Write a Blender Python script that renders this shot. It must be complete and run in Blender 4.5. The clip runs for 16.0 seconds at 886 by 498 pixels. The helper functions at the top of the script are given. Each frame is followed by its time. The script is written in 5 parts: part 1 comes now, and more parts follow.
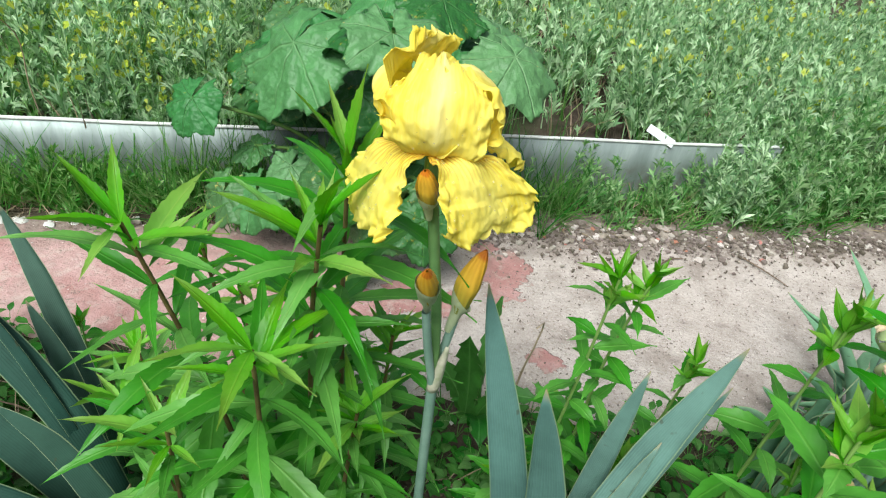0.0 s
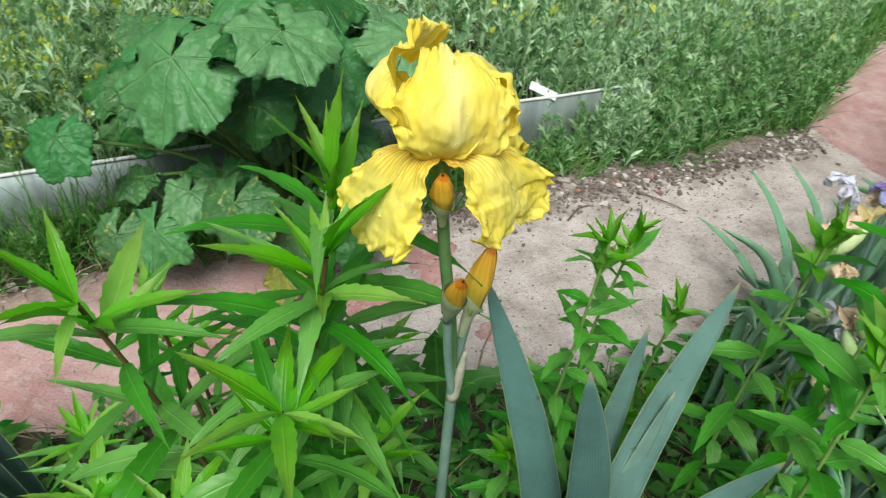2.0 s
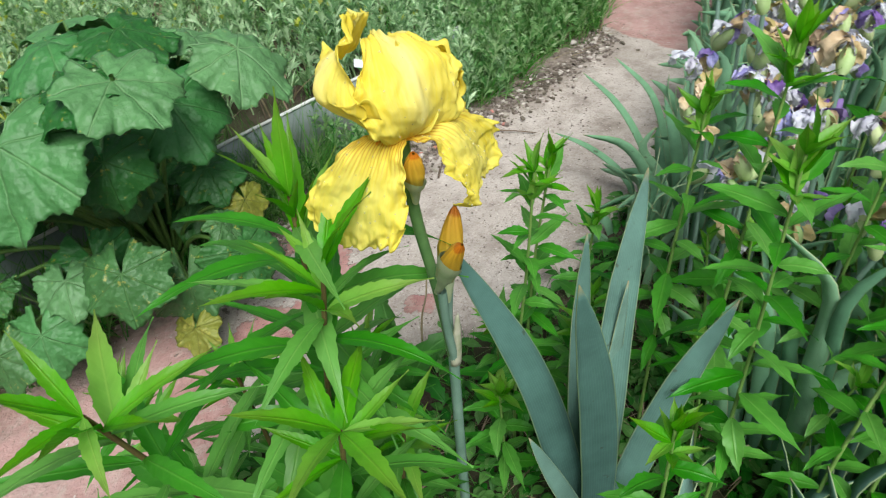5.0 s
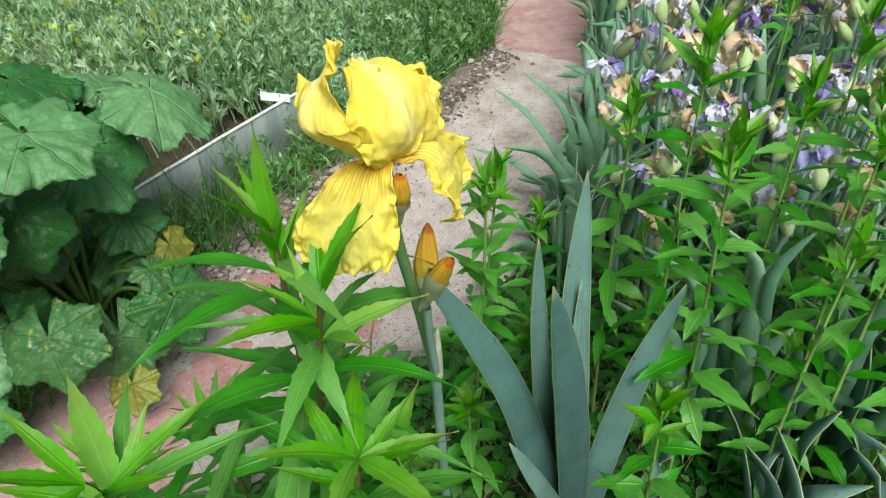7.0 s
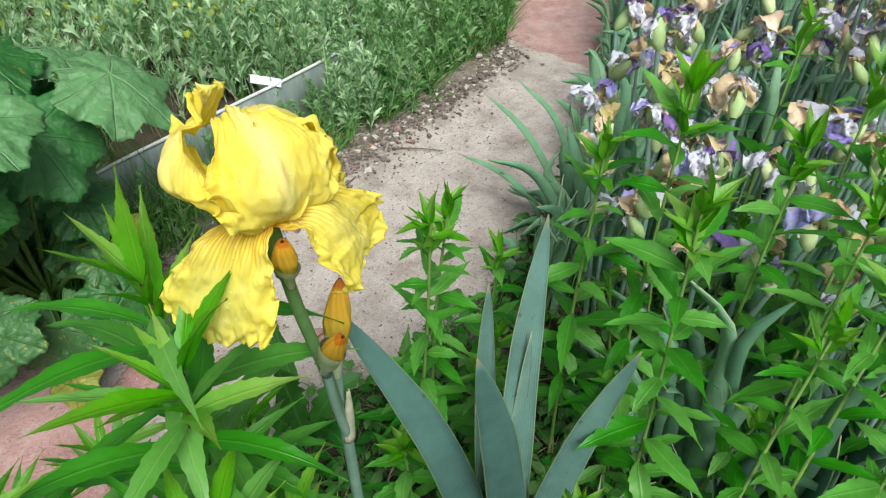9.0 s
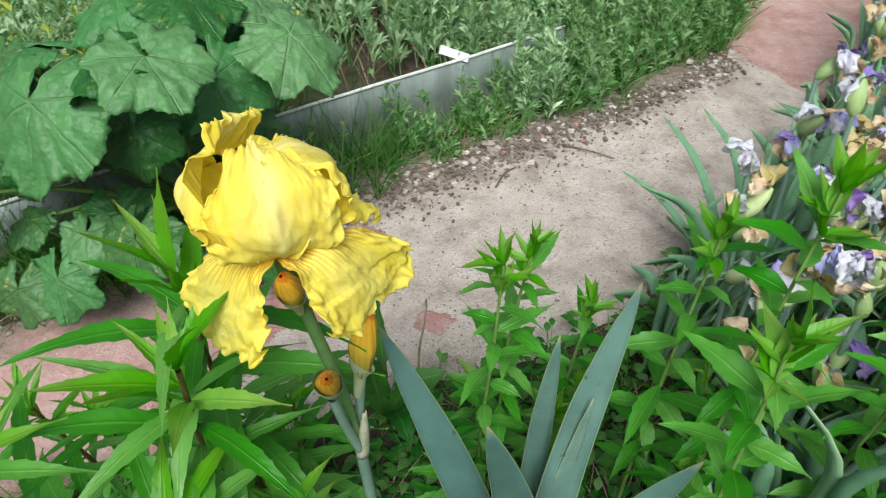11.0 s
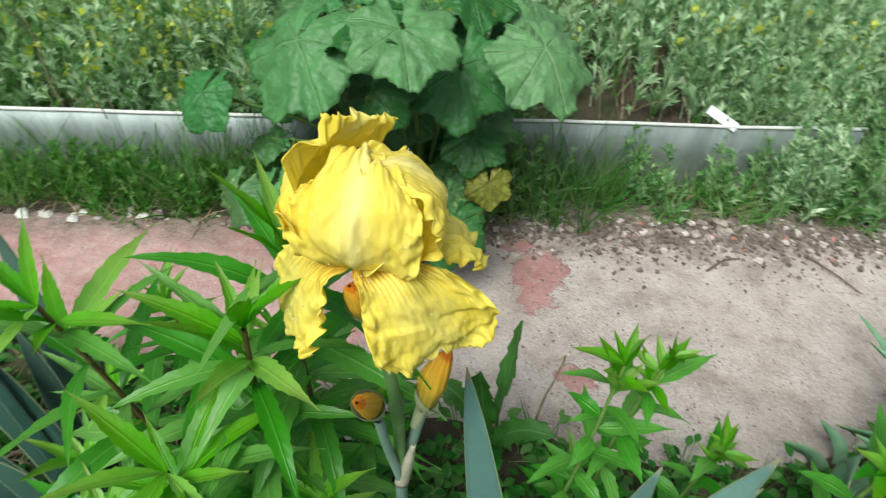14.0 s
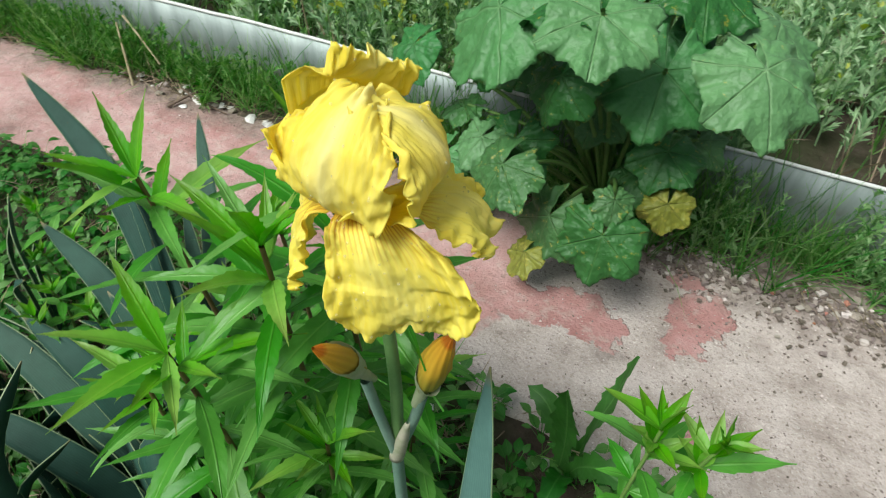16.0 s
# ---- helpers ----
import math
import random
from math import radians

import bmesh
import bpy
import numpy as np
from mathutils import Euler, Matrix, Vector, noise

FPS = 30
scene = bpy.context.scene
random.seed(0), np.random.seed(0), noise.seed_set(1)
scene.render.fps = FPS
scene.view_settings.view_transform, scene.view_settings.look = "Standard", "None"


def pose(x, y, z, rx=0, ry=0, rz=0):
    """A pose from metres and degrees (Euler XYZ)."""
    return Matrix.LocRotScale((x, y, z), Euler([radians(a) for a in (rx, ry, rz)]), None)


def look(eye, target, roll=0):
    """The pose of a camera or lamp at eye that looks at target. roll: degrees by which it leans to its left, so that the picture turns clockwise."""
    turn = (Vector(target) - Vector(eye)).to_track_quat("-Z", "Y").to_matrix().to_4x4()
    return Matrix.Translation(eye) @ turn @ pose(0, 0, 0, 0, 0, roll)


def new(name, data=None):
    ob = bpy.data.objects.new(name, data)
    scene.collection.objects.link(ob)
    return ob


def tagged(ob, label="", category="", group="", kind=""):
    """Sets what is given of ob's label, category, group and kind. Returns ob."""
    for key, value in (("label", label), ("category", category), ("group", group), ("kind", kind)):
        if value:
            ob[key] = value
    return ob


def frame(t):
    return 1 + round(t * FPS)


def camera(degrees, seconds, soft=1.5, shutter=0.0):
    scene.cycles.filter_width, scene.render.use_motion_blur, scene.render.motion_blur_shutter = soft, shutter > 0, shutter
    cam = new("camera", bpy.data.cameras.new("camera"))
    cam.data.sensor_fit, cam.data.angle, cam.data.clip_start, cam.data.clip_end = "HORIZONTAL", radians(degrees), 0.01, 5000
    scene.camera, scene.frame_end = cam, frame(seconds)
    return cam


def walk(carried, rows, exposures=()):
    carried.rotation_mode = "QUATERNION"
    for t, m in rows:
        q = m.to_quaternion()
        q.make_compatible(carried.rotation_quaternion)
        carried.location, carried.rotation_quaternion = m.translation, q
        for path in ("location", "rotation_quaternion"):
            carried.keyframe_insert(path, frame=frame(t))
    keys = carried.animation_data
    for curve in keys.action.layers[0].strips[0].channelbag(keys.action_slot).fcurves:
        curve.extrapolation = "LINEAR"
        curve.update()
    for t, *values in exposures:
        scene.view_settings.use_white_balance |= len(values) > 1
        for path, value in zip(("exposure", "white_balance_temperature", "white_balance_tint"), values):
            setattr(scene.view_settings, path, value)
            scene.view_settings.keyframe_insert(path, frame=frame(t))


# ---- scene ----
cam = camera(67.4, 16.0, 1.15, 0.35)
PATH = [
    (0, (0.278, 0.256, 0.867), (0.16, 1.855, -0.327), 8.1),
    (0.5, (0.272, 0.263, 0.859), (0.178, 1.855, -0.348), 8.6),
    (1, (0.256, 0.282, 0.85), (0.122, 1.86, -0.372), 5.6),
    (1.5, (0.213, 0.294, 0.85), (0.225, 1.88, -0.369), 2.2),
    (2, (0.174, 0.295, 0.852), (0.442, 1.863, -0.361), 4.3),
    (2.5, (0.159, 0.298, 0.845), (0.542, 1.846, -0.363), 4.1),
    (3, (0.151, 0.296, 0.846), (0.617, 1.807, -0.378), 4.1),
    (3.5, (0.154, 0.287, 0.851), (0.515, 1.812, -0.391), 1.1),
    (4, (0.147, 0.295, 0.849), (0.494, 1.819, -0.398), -2.7),
    (4.5, (0.113, 0.302, 0.854), (0.632, 1.764, -0.407), -5.1),
    (7, (0.027, 0.333, 0.867), (0.965, 1.592, -0.371), -6.1),
    (7.5, (0.022, 0.335, 0.872), (1.005, 1.575, -0.351), -5.1),
    (8, (0.058, 0.345, 0.872), (1.045, 1.57, -0.363), -3.5),
    (10.5, (0.222, 0.358, 0.889), (0.744, 1.751, -0.447), -1.9),
    (11, (0.254, 0.361, 0.9), (0.612, 1.798, -0.443), -1.7),
    (11.5, (0.279, 0.367, 0.894), (0.489, 1.829, -0.454), -1.4),
    (12, (0.294, 0.375, 0.885), (0.354, 1.853, -0.461), -2.7),
    (12.5, (0.297, 0.371, 0.894), (0.317, 1.855, -0.447), -3.8),
    (13, (0.301, 0.371, 0.895), (0.382, 1.858, -0.439), -1.4),
    (13.5, (0.311, 0.393, 0.89), (0.344, 1.889, -0.437), 4.0),
    (14, (0.326, 0.405, 0.897), (0.042, 1.869, -0.435), 4.5),
    (14.5, (0.359, 0.421, 0.895), (-0.112, 1.831, -0.443), 4.7),
    (15, (0.381, 0.443, 0.897), (-0.233, 1.788, -0.45), 5.6),
    (15.5, (0.407, 0.459, 0.895), (-0.326, 1.707, -0.486), 5.0),
    (16, (0.427, 0.475, 0.875), (-0.426, 1.635, -0.514), 4.7),
]
walk(cam, [(t, look(eye, target, roll)) for t, eye, target, roll in PATH], [(0, 0.2, 6150, 3), (1.0, 0.2, 6150, 3), (2.2, -0.08, 6250, 3), (4.7, -0.06, 6250, 3), (7.0, 0.0, 6250, 3), (8.2, 0.0, 6250, 3), (10.3, -0.08, 6250, 3), (16.0, -0.06, 6250, 3)])

# ---------------------------------------------------------------- light
world = bpy.data.worlds.new("overcast_sky")
scene.world = world
world.use_nodes = True
wn, wl = world.node_tree.nodes, world.node_tree.links
sky = wn.new("ShaderNodeTexSky")
sky.sky_type = 'NISHITA'
sky.sun_disc = False
sky.sun_elevation, sky.sun_rotation = radians(58), radians(200)
sky.air_density, sky.dust_density, sky.ozone_density = 1.0, 3.0, 1.0
grey = wn.new("ShaderNodeHueSaturation")
grey.inputs["Saturation"].default_value = 0.35
wl.new(sky.outputs[0], grey.inputs["Color"])
wl.new(grey.outputs[0], wn["Background"].inputs["Color"])
wn["Background"].inputs["Strength"].default_value = 0.112
sun = new("sun", bpy.data.lights.new("sun", 'SUN'))
sun.data.energy, sun.data.angle, sun.data.color = 4.4, radians(32), (1.0, 0.97, 0.92)
sun.matrix_world = look((-0.6, -1.5, 3.2), (0.2, 0.9, 0))

# ---------------------------------------------------------------- materials


class Mat:
    """A node material with a Principled shader and short ways to wire it."""

    def __init__(self, name, rough=0.6, spec=0.4, thin=0.0):
        self.m = bpy.data.materials.new(name)
        self.m.use_nodes = True
        self.n, self.l = self.m.node_tree.nodes, self.m.node_tree.links
        self.p = self.n["Principled BSDF"]
        self.p.inputs["Roughness"].default_value = rough
        self.p.inputs["Specular IOR Level"].default_value = spec
        self.tr = None
        if thin:
            self.tr = self.n.new("ShaderNodeBsdfTranslucent")
            mix = self.n.new("ShaderNodeMixShader")
            mix.inputs[0].default_value = thin
            self.l.new(self.p.outputs[0], mix.inputs[1])
            self.l.new(self.tr.outputs[0], mix.inputs[2])
            self.l.new(mix.outputs[0], self.n["Material Output"].inputs["Surface"])

    def node(self, kind, **kw):
        nd = self.n.new(kind)
        for k, v in kw.items():
            nd.inputs[k.replace("_", " ")].default_value = v
        return nd

    def coords(self, which="Object"):
        return self.n.new("ShaderNodeTexCoord").outputs[which]

    def noise(self, scale, detail=4.0, rough=0.55, vec=None, dist=0.0):
        nd = self.node("ShaderNodeTexNoise", Scale=scale, Detail=detail, Roughness=rough, Distortion=dist)
        self.l.new(vec or self.coords(), nd.inputs["Vector"])
        return nd.outputs["Fac"]

    def ramp(self, fac, stops, ease="LINEAR"):
        nd = self.n.new("ShaderNodeValToRGB")
        nd.color_ramp.interpolation = ease
        while len(nd.color_ramp.elements) < len(stops):
            nd.color_ramp.elements.new(0.5)
        for e, (pos, c) in zip(nd.color_ramp.elements, stops):
            e.position, e.color = pos, (*c, 1) if len(c) == 3 else c
        self.l.new(fac, nd.inputs[0])
        return nd.outputs[0]

    def mask(self, fac, lo, hi):
        nd = self.n.new("ShaderNodeMapRange")
        nd.inputs[1].default_value, nd.inputs[2].default_value = lo, hi
        self.l.new(fac, nd.inputs[0])
        return nd.outputs[0]

    def math(self, op, a, b=0.0, c=0.0):
        nd = self.n.new("ShaderNodeMath")
        nd.operation = op
        for k, v in enumerate((a, b, c)):
            if isinstance(v, (int, float)):
                nd.inputs[k].default_value = v
            else:
                self.l.new(v, nd.inputs[k])
        return nd.outputs[0]

    def mix(self, fac, a, b, how="MIX"):
        nd = self.n.new("ShaderNodeMix")
        nd.data_type, nd.blend_type = "RGBA", how
        for sock, v in ((nd.inputs[0], fac), (nd.inputs[6], a), (nd.inputs[7], b)):
            if isinstance(v, (int, float)):
                sock.default_value = v
            elif isinstance(v, tuple):
                sock.default_value = (*v, 1)
            else:
                self.l.new(v, sock)
        return nd.outputs[2]

    def uv(self):
        s = self.n.new("ShaderNodeSeparateXYZ")
        self.l.new(self.coords("UV"), s.inputs[0])
        return s.outputs[0], s.outputs[1]

    def hue(self, col, rnd, h=0.02, v=0.3, s=0.2):
        """Shifts a colour a little by a random value from 0 to 1."""
        nd = self.n.new("ShaderNodeHueSaturation")
        self.l.new(col, nd.inputs["Color"])
        self.l.new(self.math("MULTIPLY_ADD", rnd, 2 * h, 0.5 - h), nd.inputs["Hue"])
        self.l.new(self.math("MULTIPLY_ADD", rnd, -2 * v, 1 + v), nd.inputs["Value"])
        self.l.new(self.math("MULTIPLY_ADD", rnd, 2 * s, 1 - s), nd.inputs["Saturation"])
        return nd.outputs[0]

    def each(self):
        return self.n.new("ShaderNodeObjectInfo").outputs["Random"]

    def island(self):
        return self.n.new("ShaderNodeNewGeometry").outputs["Random Per Island"]

    def colour(self, col, thin_gain=None):
        self.l.new(col, self.p.inputs["Base Color"])
        if self.tr:
            c = self.mix(1.0, col, thin_gain, "MULTIPLY") if thin_gain else col
            self.l.new(c, self.tr.inputs["Color"])
        return self

    def bump(self, height, strength=0.3, distance=0.002):
        nd = self.node("ShaderNodeBump", Strength=strength, Distance=distance)
        self.l.new(height, nd.inputs["Height"])
        self.l.new(nd.outputs[0], self.p.inputs["Normal"])
        return self


def leaf_mat(name, base, rib, vary, veins=9.0, rough=0.45, thin=0.3, per="each", tip=None, spec=0.4):
    """A thin leaf: midrib, side veins and blotches by its own length and width."""
    m = Mat(name, rough, spec, thin)
    u, v = m.uv()
    across = m.math("ABSOLUTE", m.math("SUBTRACT", u, 0.5))
    rnd = m.each() if per == "each" else m.island()
    col = m.ramp(m.noise(35.0, 3.0), [(0.3, tuple(c * 0.8 for c in base)), (0.7, tuple(c * 1.2 for c in base))])
    side = m.math("SINE", m.math("MULTIPLY_ADD", v, veins * 6.28, m.math("MULTIPLY", across, -16.0)))
    col = m.mix(m.math("MULTIPLY", m.mask(side, 0.6, 1.0), 0.10), col, rib)
    col = m.mix(m.math("MULTIPLY", m.mask(across, 0.05, 0.015), 0.6), col, rib)
    if tip:
        col = m.mix(m.math("MULTIPLY", m.mask(v, 0.3, 1.0), 0.45), col, tip)
    col = m.hue(col, rnd, *vary)
    m.colour(col, (0.85, 1.3, 0.3))
    m.bump(m.math("ADD", m.mask(across, 0.08, 0.0), m.math("MULTIPLY_ADD", side, -0.08, m.noise(120.0, 3.0))), 0.5, 0.0010)
    return m.m


def iris_leaf_mat(name, base, per="each"):
    """Blue-green sword leaf with fine lengthwise veins, paler margin and a waxy bloom."""
    m = Mat(name, 0.58, 0.2, 0.15)
    u, v = m.uv()
    rnd = m.each() if per == "each" else m.island()
    across = m.math("ABSOLUTE", m.math("SUBTRACT", u, 0.5))
    fine = m.math("SINE", m.math("MULTIPLY", u, 90.0))
    blot = m.noise(22.0, 5.0, 0.6)
    col = m.ramp(blot, [(0.3, tuple(c * 0.78 for c in base)), (0.7, tuple(c * 1.2 for c in base))])
    col = m.mix(m.math("MULTIPLY", m.mask(fine, 0.0, 1.0), 0.18), col, tuple(min(1, c * 1.5) for c in base))
    col = m.mix(m.mask(across, 0.465, 0.495), col, (0.28, 0.36, 0.2))
    col = m.mix(m.math("MULTIPLY", m.mask(m.noise(60.0, 2.0), 0.70, 0.74), 0.6), col, (0.06, 0.06, 0.03))
    col = m.mix(m.math("MULTIPLY", m.mask(v, 0.97, 1.0), 0.7), col, (0.35, 0.26, 0.12))
    m.colour(m.hue(col, rnd, 0.015, 0.22, 0.12), (1.2, 1.3, 0.6))
    m.bump(fine, 0.25, 0.0006)
    return m.m


def plain_mat(name, stops, scale=20.0, rough=0.8, spec=0.3, bump=0.3, dist=0.003, per=None, vary=(0.02, 0.2, 0.1), thin=0.0):
    m = Mat(name, rough, spec, thin)
    f = m.noise(scale, 6.0, 0.6)
    col = m.ramp(f, stops)
    if per:
        col = m.hue(col, m.each() if per == "each" else m.island(), *vary)
    m.colour(col)
    m.bump(m.noise(scale * 3, 6.0, 0.7), bump, dist)
    return m.m


def petal_mat(name, falls):
    """Lemon-yellow petal with fine lengthwise veins, creamy along the middle; falls are veined with orange at the throat."""
    m = Mat(name, 0.5, 0.25, 0.45)
    u, v = m.uv()
    across = m.math("ABSOLUTE", m.math("SUBTRACT", u, 0.5))
    fibre = m.n.new("ShaderNodeMapping")
    fibre.inputs["Scale"].default_value = (34.0, 3.0, 1.0)
    m.l.new(m.coords("UV"), fibre.inputs[0])
    streak = m.noise(1.0, 5.0, 0.6, fibre.outputs[0])
    pucker = m.n.new("ShaderNodeMapping")
    pucker.inputs["Scale"].default_value = (16.0, 11.0, 1.0)
    m.l.new(m.coords("UV"), pucker.inputs[0])
    dimple = m.noise(1.0, 5.0, 0.6, pucker.outputs[0])
    blot = m.noise(26.0, 4.0)
    col = m.ramp(blot, [(0.3, (0.95, 0.81, 0.085)), (0.7, (0.97, 0.89, 0.20))])
    col = m.mix(m.math("MULTIPLY", m.mask(streak, 0.45, 0.75), 0.55), col, (0.97, 0.90, 0.33))
    wob = m.math("ADD", u, m.math("MULTIPLY", m.noise(40.0, 2.0), 0.03))
    line = m.math("SINE", m.math("MULTIPLY", wob, 130.0))
    if falls:
        col = m.mix(m.math("MULTIPLY", m.mask(across, 0.30, 0.02), m.math("MULTIPLY", m.mask(v, 0.35, 0.6), 0.4)), col, (0.97, 0.90, 0.36))
        zone = m.math("MULTIPLY", m.mask(v, 0.48, 0.24), m.mask(v, 0.0, 0.1))
        col = m.mix(m.math("MULTIPLY", m.mask(v, 0.32, 0.06), 0.75), col, (0.90, 0.56, 0.015))
        col = m.mix(m.math("MULTIPLY", m.math("MULTIPLY", m.mask(line, 0.1, 0.8), zone), 0.6), col, (0.60, 0.25, 0.008))
    else:
        col = m.mix(m.math("MULTIPLY", m.mask(across, 0.16, 0.0), m.math("MULTIPLY", m.mask(v, 0.1, 0.4), 0.6)), col, (0.95, 0.90, 0.50))
        col = m.mix(m.math("MULTIPLY", m.mask(v, 0.20, 0.0), 0.7), col, (0.86, 0.50, 0.012))
    m.colour(col, (1.0, 0.98, 0.60))
    m.bump(m.math("ADD", m.math("MULTIPLY", line, 0.03), m.math("ADD", m.math("MULTIPLY", streak, 0.15), m.math("MULTIPLY", dimple, 1.3))), 0.6, 0.0014)
    return m.m


def bud_mat():
    m = Mat("bud_skin", 0.5, 0.3, 0.1)
    u, v = m.uv()
    col = m.ramp(m.math("ADD", v, m.math("MULTIPLY", m.noise(60.0), 0.2)), [(0.15, (0.22, 0.25, 0.035)), (0.55, (0.50, 0.32, 0.03)), (0.95, (0.72, 0.38, 0.03)), (1.0, (0.58, 0.17, 0.01))])
    m.colour(m.mix(m.math("MULTIPLY", m.mask(m.math("SINE", m.math("MULTIPLY_ADD", u, 60.0, m.math("MULTIPLY", v, 8.0))), 0.3, 1.0), 0.14), col, (0.35, 0.16, 0.02)))
    m.bump(m.math("SINE", m.math("MULTIPLY_ADD", u, 60.0, m.math("MULTIPLY", v, 8.0))), 0.4, 0.0008)
    return m.m


def mallow_mat(name, base, rib, spots):
    """Round leaf with ribs that radiate from the stalk and puckered tissue between them."""
    m = Mat(name, 0.45, 0.45, 0.22)
    u, v = m.uv()
    ray = m.math("ABSOLUTE", m.math("SINE", m.math("MULTIPLY", u, 3.14159 * 7)))
    rib_f = m.math("MULTIPLY", m.math("SUBTRACT", 1.0, m.mask(m.math("MULTIPLY", ray, v), 0.01, 0.07)), 0.7)
    side = m.math("SINE", m.math("MULTIPLY_ADD", v, 40.0, m.math("MULTIPLY", ray, -9.0)))
    side_f = m.math("MULTIPLY", m.mask(side, 0.88, 1.0), 0.05)
    cell = m.node("ShaderNodeTexVoronoi", Scale=120.0)
    m.l.new(m.coords(), cell.inputs["Vector"])
    col = m.ramp(m.noise(18.0, 5.0, 0.6), [(0.3, tuple(c * 0.8 for c in base)), (0.7, tuple(c * 1.2 for c in base))])
    col = m.mix(side_f, col, rib)
    col = m.mix(rib_f, col, rib)
    col = m.mix(m.math("MULTIPLY", m.mask(m.noise(70.0, 4.0, 0.7), 0.66 - spots, 0.72 - spots), 0.7), col, (0.40, 0.36, 0.06))
    m.colour(m.hue(col, m.each(), 0.012, 0.2, 0.12), (1.25, 1.3, 0.5))
    m.bump(m.math("ADD", m.math("MULTIPLY", m.math("ADD", rib_f, side_f), -0.8), m.math("ADD", m.math("MULTIPLY", cell.outputs["Distance"], 0.45), m.math("MULTIPLY", m.noise(60.0, 5.0, 0.6), 1.2))), 0.9, 0.0032)
    return m.m


def concrete_mat():
    """Pale sandy concrete path: dust, dark grit, worn red paint towards one end and in patches."""
    m = Mat("worn_concrete", 0.9, 0.15)
    s = m.n.new("ShaderNodeSeparateXYZ")
    m.l.new(m.coords(), s.inputs[0])
    big, mid, fine = m.noise(2.5, 5.0, 0.6), m.noise(11.0, 6.0, 0.65), m.noise(160.0, 4.0, 0.7)
    sand = m.ramp(mid, [(0.28, (0.27, 0.225, 0.20)), (0.45, (0.46, 0.395, 0.36)), (0.75, (0.63, 0.56, 0.525))])
    sand = m.mix(m.math("MULTIPLY", m.mask(fine, 0.52, 0.66), 0.45), sand, (0.22, 0.165, 0.13))
    sand = m.mix(m.math("MULTIPLY", m.mask(m.noise(240.0, 2.0), 0.62, 0.72), 0.7), sand, (0.72, 0.68, 0.62))
    paint = m.ramp(m.noise(14.0, 5.0, 0.7), [(0.25, (0.33, 0.155, 0.14)), (0.55, (0.44, 0.24, 0.225)), (0.8, (0.55, 0.38, 0.355))])
    paint = m.mix(m.math("MULTIPLY", m.mask(m.noise(30.0, 6.0, 0.7), 0.52, 0.60), 0.7), paint, (0.46, 0.34, 0.30))
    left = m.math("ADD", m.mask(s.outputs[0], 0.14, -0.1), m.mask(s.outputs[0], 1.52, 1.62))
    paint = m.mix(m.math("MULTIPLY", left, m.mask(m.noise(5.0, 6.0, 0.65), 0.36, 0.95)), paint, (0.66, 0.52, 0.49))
    edge = m.math("ADD", m.math("MULTIPLY", left, 0.62), m.math("MULTIPLY_ADD", m.noise(4.2, 5.0, 0.62), 1.0, -0.18))
    return m, s, sand, paint, edge, mid, fine


def finish_concrete():
    m, s, sand, paint, edge, mid, fine = concrete_mat()
    patch = 0.0
    for cx, cy, ax, ay in ((0.335, 1.37, 0.055, 0.10), (0.17, 1.245, 0.10, 0.06), (0.43, 1.14, 0.035, 0.03), (0.06, 1.20, 0.09, 0.05), (0.27, 1.45, 0.05, 0.03)):
        dx = m.math("DIVIDE", m.math("SUBTRACT", s.outputs[0], cx), ax)
        dy = m.math("DIVIDE", m.math("SUBTRACT", s.outputs[1], cy), ay)
        d = m.math("ADD", m.math("MULTIPLY", dx, dx), m.math("MULTIPLY", dy, dy))
        patch = m.math("MAXIMUM", patch, m.mask(d, 1.6, 0.2))
    bits = m.math("ADD", m.math("MULTIPLY", patch, 0.5), m.math("MULTIPLY_ADD", m.noise(26.0, 5.0, 0.65), 1.1, -0.32))
    worn = m.math("MAXIMUM", m.mask(edge, 0.52, 0.58), m.mask(bits, 0.50, 0.54))
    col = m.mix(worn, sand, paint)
    dirt = m.mask(m.noise(4.0, 7.0, 0.72), 0.50, 0.68)
    col = m.mix(m.math("MULTIPLY", dirt, 0.45), col, (0.17, 0.13, 0.10))
    brink = m.math("SUBTRACT", s.outputs[1], m.math("MULTIPLY_ADD", s.outputs[0], 0.275, 1.475))
    band = m.math("ADD", m.mask(brink, -0.20, 0.03), m.math("MULTIPLY_ADD", m.noise(9.0, 6.0, 0.7), 1.2, -0.72))
    col = m.mix(m.math("MULTIPLY", m.math("MULTIPLY", m.mask(band, 0.15, 0.5), 0.85), m.mask(s.outputs[0], 1.6, 1.35)), col, m.ramp(m.noise(70.0, 5.0, 0.7), [(0.3, (0.11, 0.085, 0.07)), (0.7, (0.30, 0.25, 0.21))]))
    speck = m.mask(m.noise(95.0, 3.0, 0.6, None, 1.5), 0.60, 0.66)
    col = m.mix(m.math("MULTIPLY", speck, m.math("MULTIPLY", m.mask(m.noise(6.0), 0.35, 0.6), 0.8)), col, (0.20, 0.16, 0.135))
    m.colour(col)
    m.bump(m.math("ADD", m.math("MULTIPLY", mid, 1.0), m.math("ADD", m.math("MULTIPLY", fine, 0.35), m.math("MULTIPLY", worn, 0.25))), 0.9, 0.010)
    return m.m


